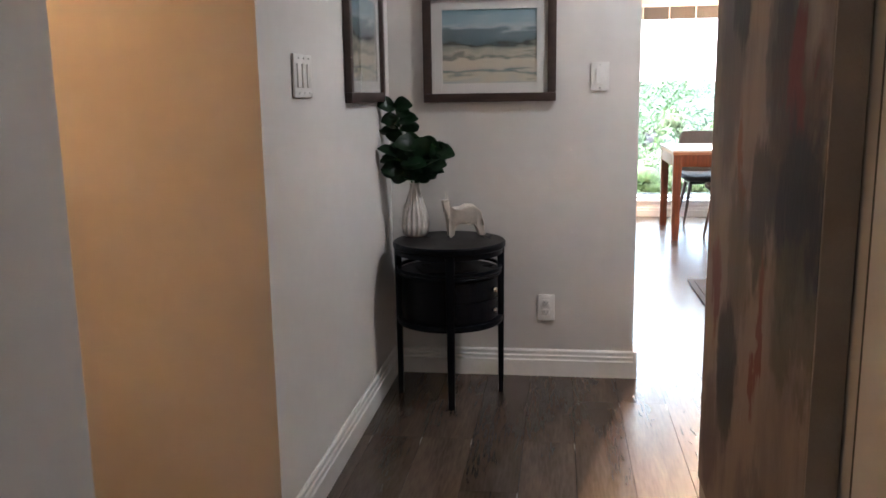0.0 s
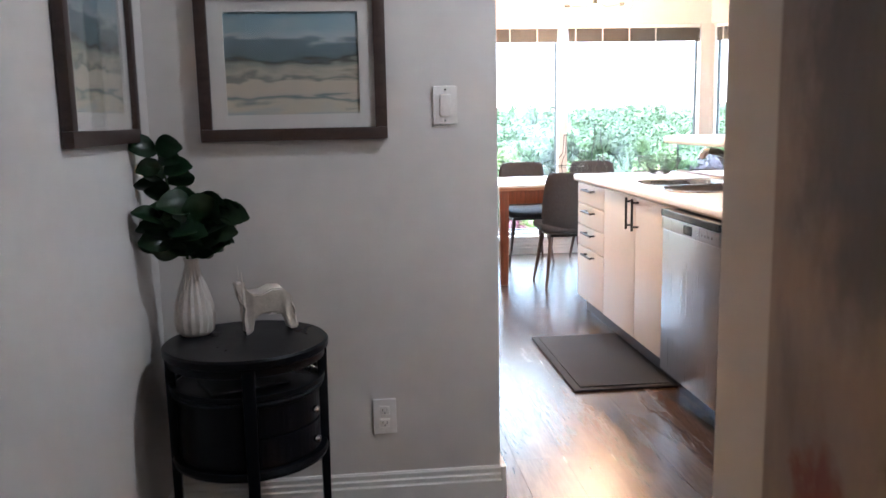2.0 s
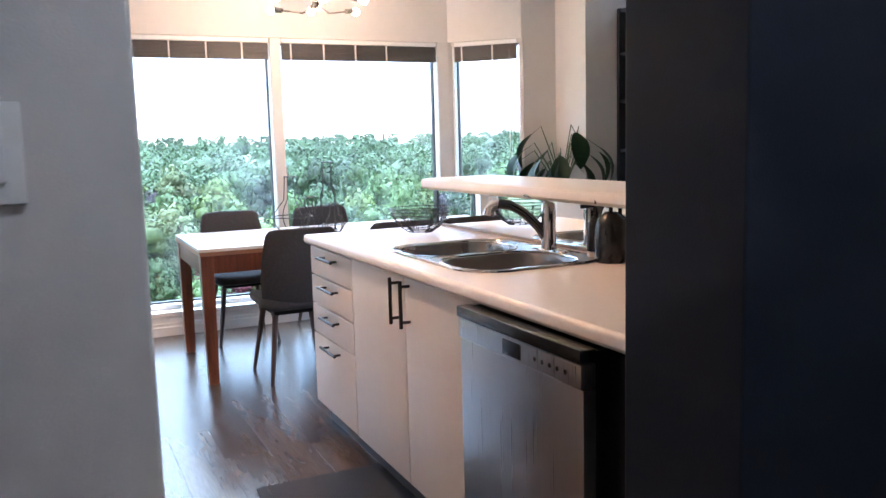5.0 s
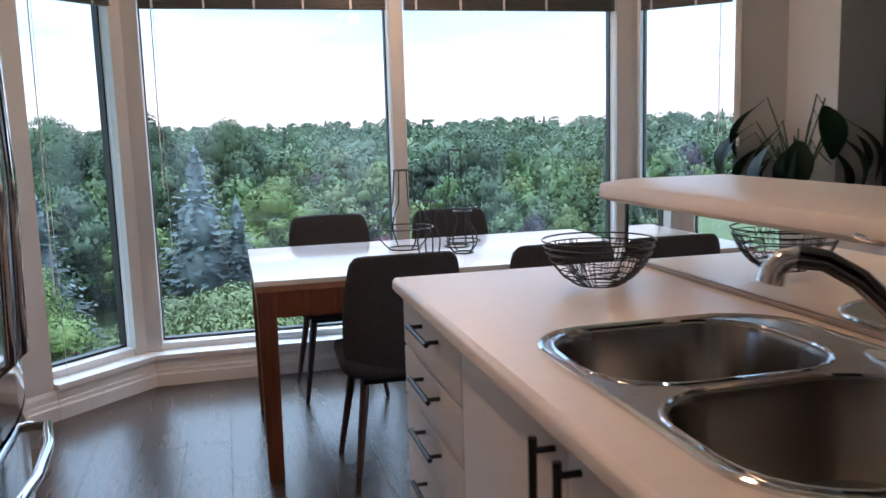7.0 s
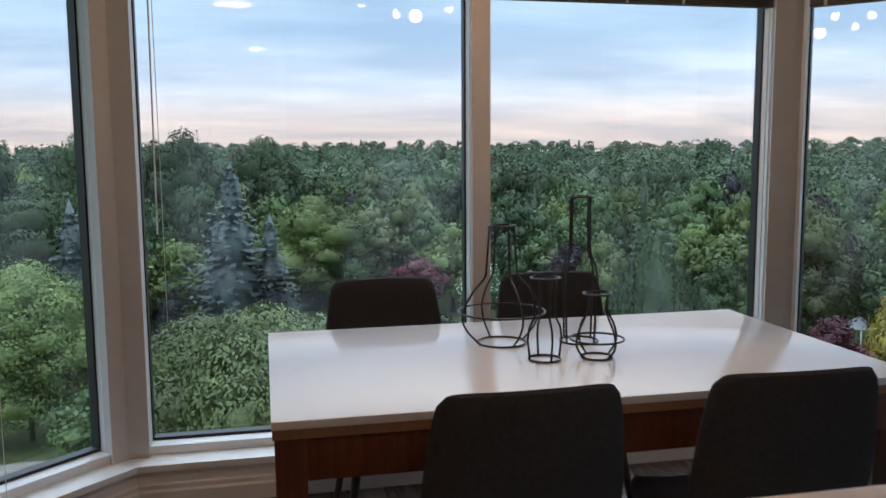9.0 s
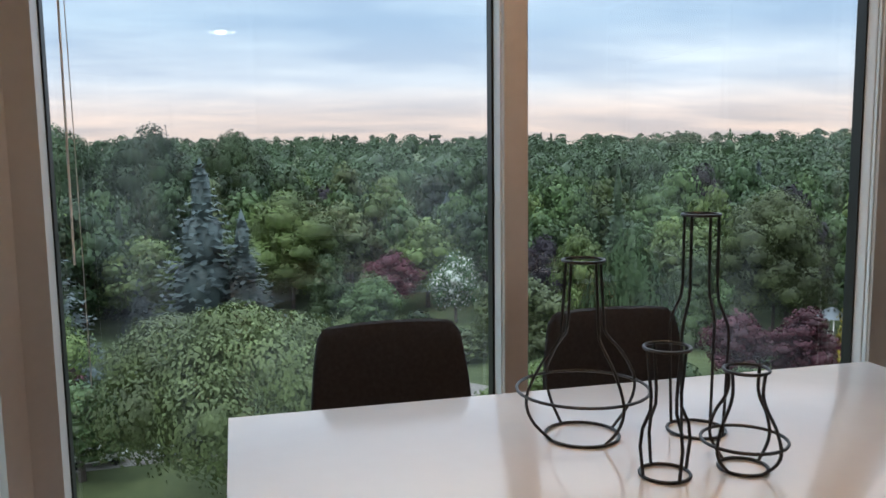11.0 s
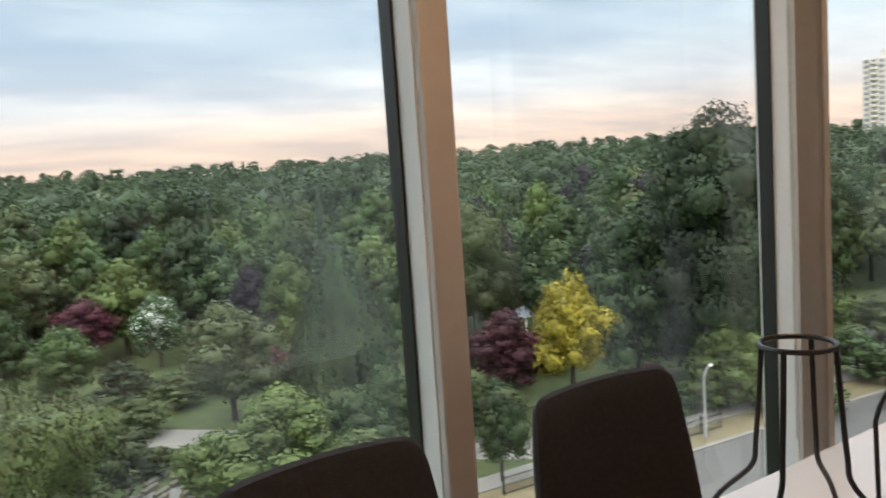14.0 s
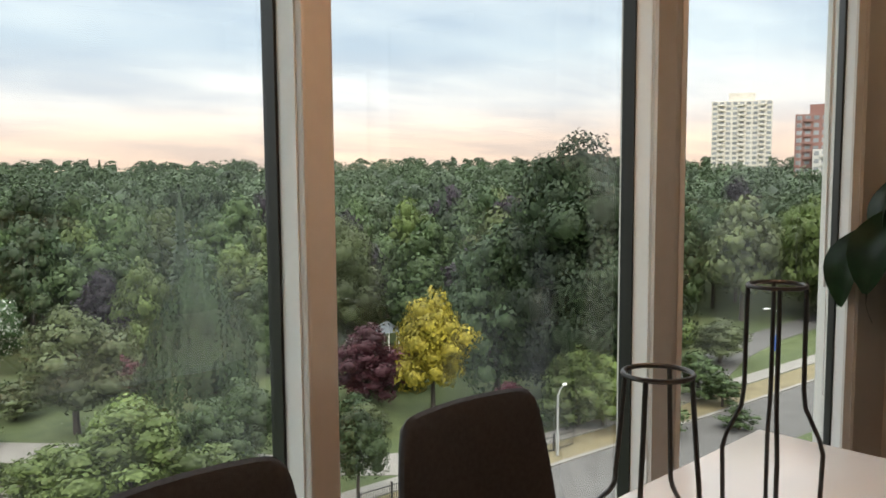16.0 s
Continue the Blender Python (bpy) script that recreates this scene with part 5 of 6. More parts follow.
# ceiling fixtures that carry the room's lamps; hallway and entry ones are added, unseen
for fx, fy, lab in ((-1.15, 2.80, "round flush ceiling light in the side hall"), (0.55, -0.2, "added unseen round flush ceiling light in the hallway"), (1.45, 6.7, "round flush ceiling light in the kitchen"), (1.60, 4.05, "added unseen round flush ceiling light in the entry")):
    cf = thing("ceiling_light", fx, fy, CEILING, lab, "ceiling light", "flush ceiling lights")
    part("base", cyl(bmesh.new(), (0, 0, -0.025), (0, 0, -0.001), 0.15, 0.15, 32), TRIM, cf)
    # unseen drum shades, added only to block the lamps' sideways light
    if fy > 6:
        part("shade", lathe(bmesh.new(), [(0.148, -0.19), (0.150, -0.19), (0.150, -0.02), (0.148, -0.02), (0.148, -0.19)], 32), TRIM, cf, "shallow white drum shade, added unseen to hide the lamp from the windows")
    if 4 < fy < 5:
        part("shade", lathe(bmesh.new(), [(0.148, -0.20), (0.150, -0.20), (0.150, -0.02), (0.148, -0.02), (0.148, -0.20)], 32), TRIM, cf, "shallow white drum shade, added unseen to hide the lamp from the windows")
    if fx < -1:
        part("shade", lathe(bmesh.new(), [(0.148, -0.30), (0.150, -0.30), (0.150, -0.02), (0.148, -0.02), (0.148, -0.30)], 32), TRIM, cf, "white drum shade, added unseen to keep light off the painting wall")

# ---- outdoors: a park seen from an upper floor ----
GROUND = -22.6


def rise(x, y):
    """The land climbs gently beyond the park."""
    return 0.0165 * max(0.0, min(1300.0, math.hypot(x - 1.5, y - 8)) - 170)


def ground_sheet():
    bm = bmesh.new()
    mid = bm.verts.new((1.5, 8, GROUND))
    rows = []
    for D in (30, 70, 110, 150, 170, 220, 300, 450, 700, 1000, 1300, 2500, 5000):
        ring = []
        for k in range(72):
            x, y = 1.5 + D * math.cos(k * math.tau / 72), 8 + D * math.sin(k * math.tau / 72)
            ring.append(bm.verts.new((x, y, GROUND + rise(x, y))))
        rows.append(ring)
    for k in range(72):
        bm.faces.new((mid, rows[0][k], rows[0][(k + 1) % 72]))
        for p, q in zip(rows, rows[1:]):
            bm.faces.new((p[k], q[k], q[(k + 1) % 72], p[(k + 1) % 72]))
    return bm


structure("ground", ground_sheet(), mat("park_grass", (0.055, 0.085, 0.022), 0.95, vary=0.4, scale=0.12, second=(0.085, 0.105, 0.035), bump=0.4, bump_scale=8), "mown park grass seen from above")
ASPHALT = mat("grey_asphalt", (0.11, 0.105, 0.10), 0.95, spec=0.15, vary=0.15, scale=0.6, bump=0.3, bump_scale=20)
CONCRETE = mat("pale_concrete", (0.21, 0.195, 0.175), 0.92, vary=0.15, scale=0.8, bump=0.2, bump_scale=20)
DIRT = mat("dry_verge", (0.16, 0.13, 0.07), 0.95, vary=0.3, scale=0.5)


def strip(name, pts, width, material, label, top, kerb=0.0):
    """A road or path along points of the plan."""
    pts = [Vector(p) for p in pts]
    bm = bmesh.new()
    rows = []
    for i, p in enumerate(pts):
        d = (pts[min(i + 1, len(pts) - 1)] - pts[max(i - 1, 0)]).normalized()
        nrm = Vector((-d.y, d.x))
        rows.append([bm.verts.new((*(p + nrm * s * width / 2), z)) for s, z in ((-1, GROUND - 0.2), (-1, GROUND + top), (1, GROUND + top), (1, GROUND - 0.2))])
    for a, b in zip(rows, rows[1:]):
        for k in range(3):
            bm.faces.new((a[k], a[k + 1], b[k + 1], b[k]))
    return structure(name, bm, material, label)


strip("road", [(30, 46.5), (55, 44.5), (75, 42.5), (100, 40.5), (160, 36), (260, 28)], 8.5, ASPHALT, "grey asphalt road along the park", 0.02)
strip("kerb_near", [(30, 51.0), (55, 49.0), (75, 47.0), (100, 45.0), (160, 40.5), (260, 32.5)], 0.4, CONCRETE, "concrete kerb", 0.14)
strip("verge", [(30, 53.0), (55, 51.0), (75, 49.0), (100, 47.0), (160, 42.5)], 3.4, DIRT, "dry grass verge", 0.05)
strip("pavement", [(30, 56.0), (55, 54.0), (75, 52.0), (100, 50.0), (160, 45.5)], 2.2, CONCRETE, "pale concrete pavement", 0.10)
strip("path_drive", [(50, 55), (44, 58.5), (36, 66), (26, 80), (16, 91), (2, 99)], 5.0, CONCRETE, "pale drive into the park", 0.04)
strip("path_far", [(84, 54), (98, 58), (112, 60), (130, 60), (160, 56)], 5.0, ASPHALT, "grey path between lawns", 0.04)
strip("path_left", [(-40, 70), (-18, 73), (4, 74), (20, 70), (30, 64)], 3.0, CONCRETE, "pale path below the trees", 0.04)
STONE = mat("pale_stone", (0.15, 0.135, 0.10), 0.85, vary=0.15, scale=2.0, random_tint=0.2)
bm_st = to_mesh("stone_slab", box(-0.9, 0.9, -0.22, 0.22, 0, 0.35, 0.04), STONE)
garden = thing("stone_rows", 14.5, 74, GROUND, "rows of low pale stone blocks in the grass", "stone blocks")
for i in range(7):
    for j in range(6):
        o = new("stone", bm_st)
        o.parent = garden
        o.matrix_basis = pose(i * 2.1 - 6 + 0.5 * (j % 2), j * 1.35 - 4, 0, 0, 0, 25 + 4 * i)

# -- trees --
def leaf_material(name, a, b, share=0.0):
    """Leaf colour that differs from clump to clump and from tree to tree."""
    m = bpy.data.materials.new(name)
    m.use_nodes = True
    n, l = m.node_tree.nodes, m.node_tree.links
    p = n["Principled BSDF"]
    p.inputs["Roughness"].default_value = 0.6
    p.inputs["Specular IOR Level"].default_value = 0.3
    geo = n.new("ShaderNodeNewGeometry")
    mx = n.new("ShaderNodeMixRGB")
    if not share:
        mid = [(p_ + q_) / 2 for p_, q_ in zip(a, b)]
        a, b = [m_ + (p_ - m_) * 0.6 for p_, m_ in zip(a, mid)], [m_ + (q_ - m_) * 0.6 for q_, m_ in zip(b, mid)]
    mx.inputs[1].default_value, mx.inputs[2].default_value = (*a, 1), (*b, 1)
    if share:
        # a share of the leaves is blossom
        step = n.new("ShaderNodeMath")
        step.operation = 'GREATER_THAN'
        step.inputs[1].default_value = 1 - share
        l.new(geo.outputs["Random Per Island"], step.inputs[0])
        l.new(step.outputs[0], mx.inputs[0])
    else:
        l.new(geo.outputs["Random Per Island"], mx.inputs[0])
    info = n.new("ShaderNodeObjectInfo")
    hs = n.new("ShaderNodeHueSaturation")
    mr = n.new("ShaderNodeMapRange")
    mr.inputs[3].default_value, mr.inputs[4].default_value = 0.58, 1.26
    hs.inputs["Saturation"].default_value = 1.02
    l.new(info.outputs["Random"], mr.inputs[0])
    # whole boughs and crowns differ too
    value = mr.outputs[0]
    for scale, lo, hi in ((0.11, 0.55, 1.28), (0.55, 0.78, 1.18)):
        tx = n.new("ShaderNodeTexNoise")
        tx.inputs["Scale"].default_value, tx.inputs["Detail"].default_value = scale, 2
        l.new(geo.outputs["Position"], tx.inputs["Vector"])
        rg = n.new("ShaderNodeMapRange")
        rg.inputs[1].default_value, rg.inputs[2].default_value, rg.inputs[3].default_value, rg.inputs[4].default_value = 0.34, 0.66, lo, hi
        l.new(tx.outputs[0], rg.inputs[0])
        mu = n.new("ShaderNodeMath")
        mu.operation = 'MULTIPLY'
        l.new(value, mu.inputs[0])
        l.new(rg.outputs[0], mu.inputs[1])
        value = mu.outputs[0]
    l.new(value, hs.inputs["Value"])
    l.new(mx.outputs[0], hs.inputs["Color"])
    l.new(hs.outputs[0], p.inputs["Base Color"])
    tr = n.new("ShaderNodeBsdfTranslucent")
    l.new(hs.outputs[0], tr.inputs[0])
    mix = n.new("ShaderNodeMixShader")
    mix.inputs[0].default_value = 0.14
    l.new(p.outputs[0], mix.inputs[1])
    l.new(tr.outputs[0], mix.inputs[2])
    l.new(mix.outputs[0], n["Material Output"].inputs[0])
    return m


LEAVES = {
    "green": leaf_material("mid_green_leaves", (0.033, 0.062, 0.020), (0.083, 0.120, 0.045)),
    "far": leaf_material("far_wood_leaves", (0.040, 0.068, 0.030), (0.066, 0.096, 0.044)),
    "dark": leaf_material("dark_green_leaves", (0.020, 0.040, 0.016), (0.056, 0.085, 0.036)),
    "light": leaf_material("light_green_leaves", (0.068, 0.107, 0.025), (0.146, 0.187, 0.062)),
    "olive": leaf_material("olive_leaves", (0.066, 0.086, 0.034), (0.126, 0.150, 0.066)),
    "blue": leaf_material("blue_spruce_needles", (0.044, 0.062, 0.060), (0.100, 0.126, 0.124)),
    "red": leaf_material("dark_red_leaves", (0.045, 0.011, 0.018), (0.117, 0.034, 0.046)),
    "purple": leaf_material("purple_brown_leaves", (0.020, 0.013, 0.021), (0.050, 0.034, 0.046)),
    "yellow": leaf_material("yellow_leaves", (0.150, 0.140, 0.018), (0.500, 0.400, 0.060)),
    "white": leaf_material("white_blossom_and_leaves", (0.050, 0.095, 0.034), (0.55, 0.56, 0.52), 0.20),
    "willow": leaf_material("grey_green_willow_leaves", (0.054, 0.073, 0.026), (0.092, 0.115, 0.043)),
}
BARK = mat("grey_brown_bark", (0.06, 0.048, 0.038), 0.9, vary=0.4, scale=6, stretch=(1, 1, 0.2), bump=0.6, bump_scale=20)


def leaf_sheets(centres, normals, sizes, rng, stretch=1.25):
    """Quads of leaves about centres, each turned near its normal: verts, faces and the soft normals of the bough, as arrays."""
    n = len(centres)
    nr = normals + rng.normal(0, 0.30, (n, 3))
    nr /= np.linalg.norm(nr, axis=1)[:, None] + 1e-9
    ref = rng.normal(0, 1, (n, 3))
    u = np.cross(nr, ref)
    u /= np.linalg.norm(u, axis=1)[:, None] + 1e-9
    v = np.cross(nr, u)
    s = sizes[:, None]
    quad = np.stack([centres - u * s * stretch - v * s * 0.25, centres + v * s * -0.8, centres + u * s * stretch + v * s * 0.25, centres + v * s * 0.8], axis=1)
    quad += rng.normal(0, 0.10, quad.shape) * sizes[:, None, None]
    verts = quad.reshape(-1, 3)
    faces = np.arange(4 * n).reshape(-1, 4)
    soft = normals / (np.linalg.norm(normals, axis=1)[:, None] + 1e-9) * 0.70 + nr * 0.30
    return verts, faces, np.repeat(soft, 4, axis=0)


def core_blob(c, r, rng):
    """A low, uneven ball inside a lobe, that closes the view through it."""
    bm = bmesh.new()
    bmesh.ops.create_icosphere(bm, subdivisions=1, radius=1.0)
    co = np.array([v.co[:] for v in bm.verts])
    out = co.copy()
    co *= (1 + rng.normal(0, 0.10, (len(co), 1)))
    fa = [[v.index for v in f.verts] for f in bm.faces]
    bm.free()
    return co * np.array(r) + np.array(c), fa, out


def mesh_of(name, V, F, N, material):
    me = bpy.data.meshes.new(name)
    me.from_pydata(np.concatenate(V).tolist(), [], F)
    me.polygons.foreach_set("use_smooth", [True] * len(F))
    nn = np.concatenate(N)
    nn = nn / (np.linalg.norm(nn, axis=1)[:, None] + 1e-9)
    me.normals_split_custom_set_from_vertices(nn.tolist())
    me.materials.append(material)
    return me


def crown_mesh(name, lobes, per_area, size, rng, material, core=0.58):
    """A crown of leaf sheets over lobes given as centre and three radii."""
    V, F, N, k = [], [], [], 0
    for c, r in lobes:
        area = 4 * math.pi * ((r[0] * r[1] + r[0] * r[2] + r[1] * r[2]) / 3)
        n = int(area * per_area)
        d = rng.normal(0, 1, (n, 3))
        d[:, 2] += 0.35
        d /= np.linalg.norm(d, axis=1)[:, None]
        rad = 0.70 + 0.36 * rng.random((n, 1)) ** 0.6
        ph = rng.uniform(0, 6, 3)
        rad = rad * (1 + 0.15 * np.sin(d[:, :1] * 5.5 + ph[0]) * np.sin(d[:, 1:2] * 5.5 + ph[1]) + 0.10 * np.sin(d[:, 2:3] * 8 + ph[2]))
        pos = np.array(c) + d * np.array(r) * rad
        v, f, g_ = leaf_sheets(pos, d, size * (0.6 + 0.8 * rng.random(n)), rng)
        V.append(v)
        N.append(g_)
        F += (f + k).tolist()
        k += len(v)
        v, f, g_ = core_blob(c, [q * core for q in r], rng)
        V.append(v)
        N.append(g_)
        F += [[i + k for i in g] for g in f]
        k += len(v)
    return mesh_of(name, V, F, N, material)


def trunk_mesh(h, r, limbs, rng, top=0.7):
    bm = bmesh.new()
    pts = [(rng.normal(0, 0.02) * k, rng.normal(0, 0.02) * k, h * top * k / 5) for k in range(6)]
    tube(bm, pts, lambda s: r * (1.25 - 0.9 * s), 8)
    for c in limbs:
        z = h * rng.uniform(0.22, 0.45)
        a, b = Vector((0, 0, z)), Vector(c)
        tube(bm, [a, a.lerp(b, 0.5) + Vector((0, 0, 0.06 * h)), b], lambda s: r * 0.45 * (1 - 0.75 * s), 6)
    return bm


def tree_thing(name, label, trunk_bm, crown_me):
    t = thing(name, 0, 0, GROUND, label, "tree")
    part("trunk", trunk_bm, BARK, t)
    c = new("crown", crown_me)
    c.parent = t
    return t


def broad_tree(seed, h=10.0, r=4.6, nl=16, low=0.22, dense=6.5, leaf=0.215, core=0.58, reach=0.82, fat=1.0):
    rng = np.random.default_rng(seed)
    lobes = []
    for k in range(nl):
        a = k * 2.4 + rng.uniform(-0.4, 0.4)
        s = (k + 0.5) / nl
        z = h * (low + 0.06 + (0.80 - low) * s)
        env = math.sin(math.pi * min(1.0, 0.18 + 0.78 * s)) ** 0.7
        d = r * env * rng.uniform(0.38, reach)
        q = fat * r * rng.uniform(0.20, 0.38) * (0.75 + 0.35 * env)
        lobes.append(((d * math.cos(a), d * math.sin(a), z), (q * 1.15, q * 1.15, q * 0.66)))
    lobes.append(((0, 0, h * 0.55), (r * 0.46, r * 0.46, h * 0.28)))
    lobes.append(((rng.uniform(-.4, .4), rng.uniform(-.4, .4), h * 0.86), (r * 0.34, r * 0.34, h * 0.13)))
    me = crown_mesh("crown", lobes, dense, leaf, rng, LEAVES["green"], core)
    return tree_thing("broadleaf_tree", "full leafy green park tree", trunk_mesh(h, 0.24, [c for c, _ in lobes[:5]], rng), me)


def spruce_tree(seed, h=10.0, r=2.2):
    rng = np.random.default_rng(seed)
    V, F, N, k = [], [], [], 0
    tiers = 25
    for i in range(tiers):
        s = i / (tiers - 1)
        z = h * (0.07 + 0.91 * s)
        R = r * (1 - s) ** 0.85 + 0.12
        arms = max(6, int(13 * (1 - s) + 5))
        for j in range(arms):
            a = j * math.tau / arms + i * 0.7 + rng.uniform(-0.15, 0.15)
            L = R * rng.uniform(0.82, 1.12)
            n = max(4, int(L * 6))
            q = np.linspace(0.12, 1, n)
            pos = np.stack([L * q * math.cos(a), L * q * math.sin(a), z - 0.30 * L * q + 0.18 * L * q ** 3], axis=1) + rng.normal(0, 0.035, (n, 3))
            nr = np.tile(np.array([[math.cos(a) * 0.3, math.sin(a) * 0.3, 0.9]]), (n, 1))
            v, f, g_ = leaf_sheets(pos, nr, 0.17 * (1.25 - 0.6 * q) * (0.8 + 0.4 * rng.random(n)), rng, 1.6)
            V.append(v)
            N.append(g_)
            F += (f + k).tolist()
            k += len(v)
    for z, q in ((0.30, 0.55), (0.55, 0.36), (0.78, 0.18)):
        v, f, g_ = core_blob((0, 0, h * z), (r * q, r * q, h * 0.24), rng)
        V.append(v)
        N.append(g_)
        F += [[i + k for i in g] for g in f]
        k += len(v)
    me = mesh_of("crown", V, F, N, LEAVES["blue"])
    return tree_thing("spruce_tree", "tall blue grey spruce with layered branches", trunk_mesh(h, 0.16, [], rng, 0.95), me)


def weeping_tree(seed, h=10.0, r=4.0, strands=190, leaf=0.17, dome=0.55):
    rng = np.random.default_rng(seed)
    V, F, N, k = [], [], [], 0
    for i in range(strands):
        a = rng.uniform(0, math.tau)
        s = rng.random() ** 0.6
        R = r * s
        top = h * (0.97 - dome * s ** 1.6) * rng.uniform(0.93, 1.03)
        drop = min(top - 0.3, h * rng.uniform(0.22, 0.48))
        n = int(14 + drop * 3.4)
        q = np.linspace(0, 1, n)
        pos = np.stack([(R + 0.25 * q) * math.cos(a) + rng.normal(0, 0.08, n), (R + 0.25 * q) * math.sin(a) + rng.normal(0, 0.08, n), top - drop * q], axis=1)
        nr = np.tile(np.array([[math.cos(a), math.sin(a), 0.1]]), (n, 1))
        v, f, g_ = leaf_sheets(pos, nr, leaf * (0.7 + 0.6 * rng.random(n)), rng, 1.2)
        V.append(v)
        N.append(g_)
        F += (f + k).tolist()
        k += len(v)
    for c, q in (((0, 0, h * 0.62), (r * 0.36, r * 0.36, h * 0.26)), ((0, 0, h * 0.35), (r * 0.50, r * 0.50, h * 0.24))):
        v, f, g_ = core_blob(c, q, rng)
        V.append(v)
        N.append(g_)
        F += [[i + k for i in g] for g in f]
        k += len(v)
    me = mesh_of("crown", V, F, N, LEAVES["dark"])
    return tree_thing("weeping_tree", "weeping tree with hanging green branches", trunk_mesh(h, 0.2, [], rng, 0.8), me)


BROAD = [broad_tree(s, low=lo, nl=nl, dense=4.0, leaf=0.195) for s, lo, nl in ((1, 0.20, 26), (2, 0.26, 22), (3, 0.14, 28), (4, 0.10, 22))]
FINE = [broad_tree(s, low=lo, nl=nl, dense=9.5, leaf=0.135) for s, lo, nl in ((5, 0.20, 32), (6, 0.24, 28), (7, 0.12, 36), (8, 0.08, 28))]
BIG = [broad_tree(s, h=20.0, r=8.6, nl=nl, low=lo, dense=9.5, leaf=0.15, fat=1.25, core=0.66) for s, lo, nl in ((41, 0.14, 34), (42, 0.10, 38))]
SPRUCE = [spruce_tree(21), spruce_tree(22, r=2.6)]
WEEP = [weeping_tree(31, strands=260, leaf=0.13)]
WILLOW = [broad_tree(33, h=10.0, r=9.3, nl=28, low=0.30, dense=18.0, leaf=0.100, core=0.30, reach=0.92)]
BUSH = [broad_tree(s, low=0.05, nl=nl, dense=2.6, leaf=0.26) for s, nl in ((51, 18), (52, 22), (53, 15))]
LABELS = {"green": "full leafy green park tree", "dark": "dense dark green leafy tree", "light": "light green leafy tree", "olive": "pale olive green rounded tree", "red": "low dark red leaved maple", "purple": "dark purple leaved tree",
          "yellow": "bright yellow leaved tree", "white": "small tree in white blossom", "willow": "broad grey green willow tree", "blue": "tall blue grey spruce with layered branches"}
used = set()


def plant(kind, colour, x, y, h, width, seed):
    """Sets a tree of that height and width at a place of the park; the first of each model is the model itself."""
    if kind == "broad" and width >= 12.6 and seed < 60:
        kind = "big"
    elif kind == "broad" and seed < 60:
        kind = "fine"
    if kind in ("broad", "fine") and h < 5.2:
        kind = "bush"
        width = min(width, 1.25 * h + 1.2)
    pool = {"bush": BUSH, "broad": BROAD, "fine": FINE, "big": BIG, "willow": WILLOW, "spruce": SPRUCE, "weep": WEEP}[kind]
    base = {"bush": 4.6, "broad": 4.6, "fine": 4.6, "big": 8.6, "willow": 9.3, "spruce": 2.3, "weep": 4.1}[kind]
    src = pool[seed % len(pool)]
    s = width / 2 / base
    one = src.scale if src.name in used else (1, 1, 1)
    m = Matrix.LocRotScale((x, y, GROUND), Euler((0, 0, seed * 1.7)), (s / one[0], s / one[1], h / (20.0 if kind == "big" else 10.0) / one[2]))
    if src.name in used:
        t = copy_thing(src, m)
    else:
        used.add(src.name)
        src.matrix_basis = m
        t = src
    crown = [c for c in t.children if c.name.startswith("crown")][0]
    crown.material_slots[0].link = 'OBJECT'
    crown.material_slots[0].material = LEAVES[colour]
    tagged(t, LABELS[colour] if kind not in ("weep",) else "weeping tree with hanging green branches", "tree", "park trees")
    return t


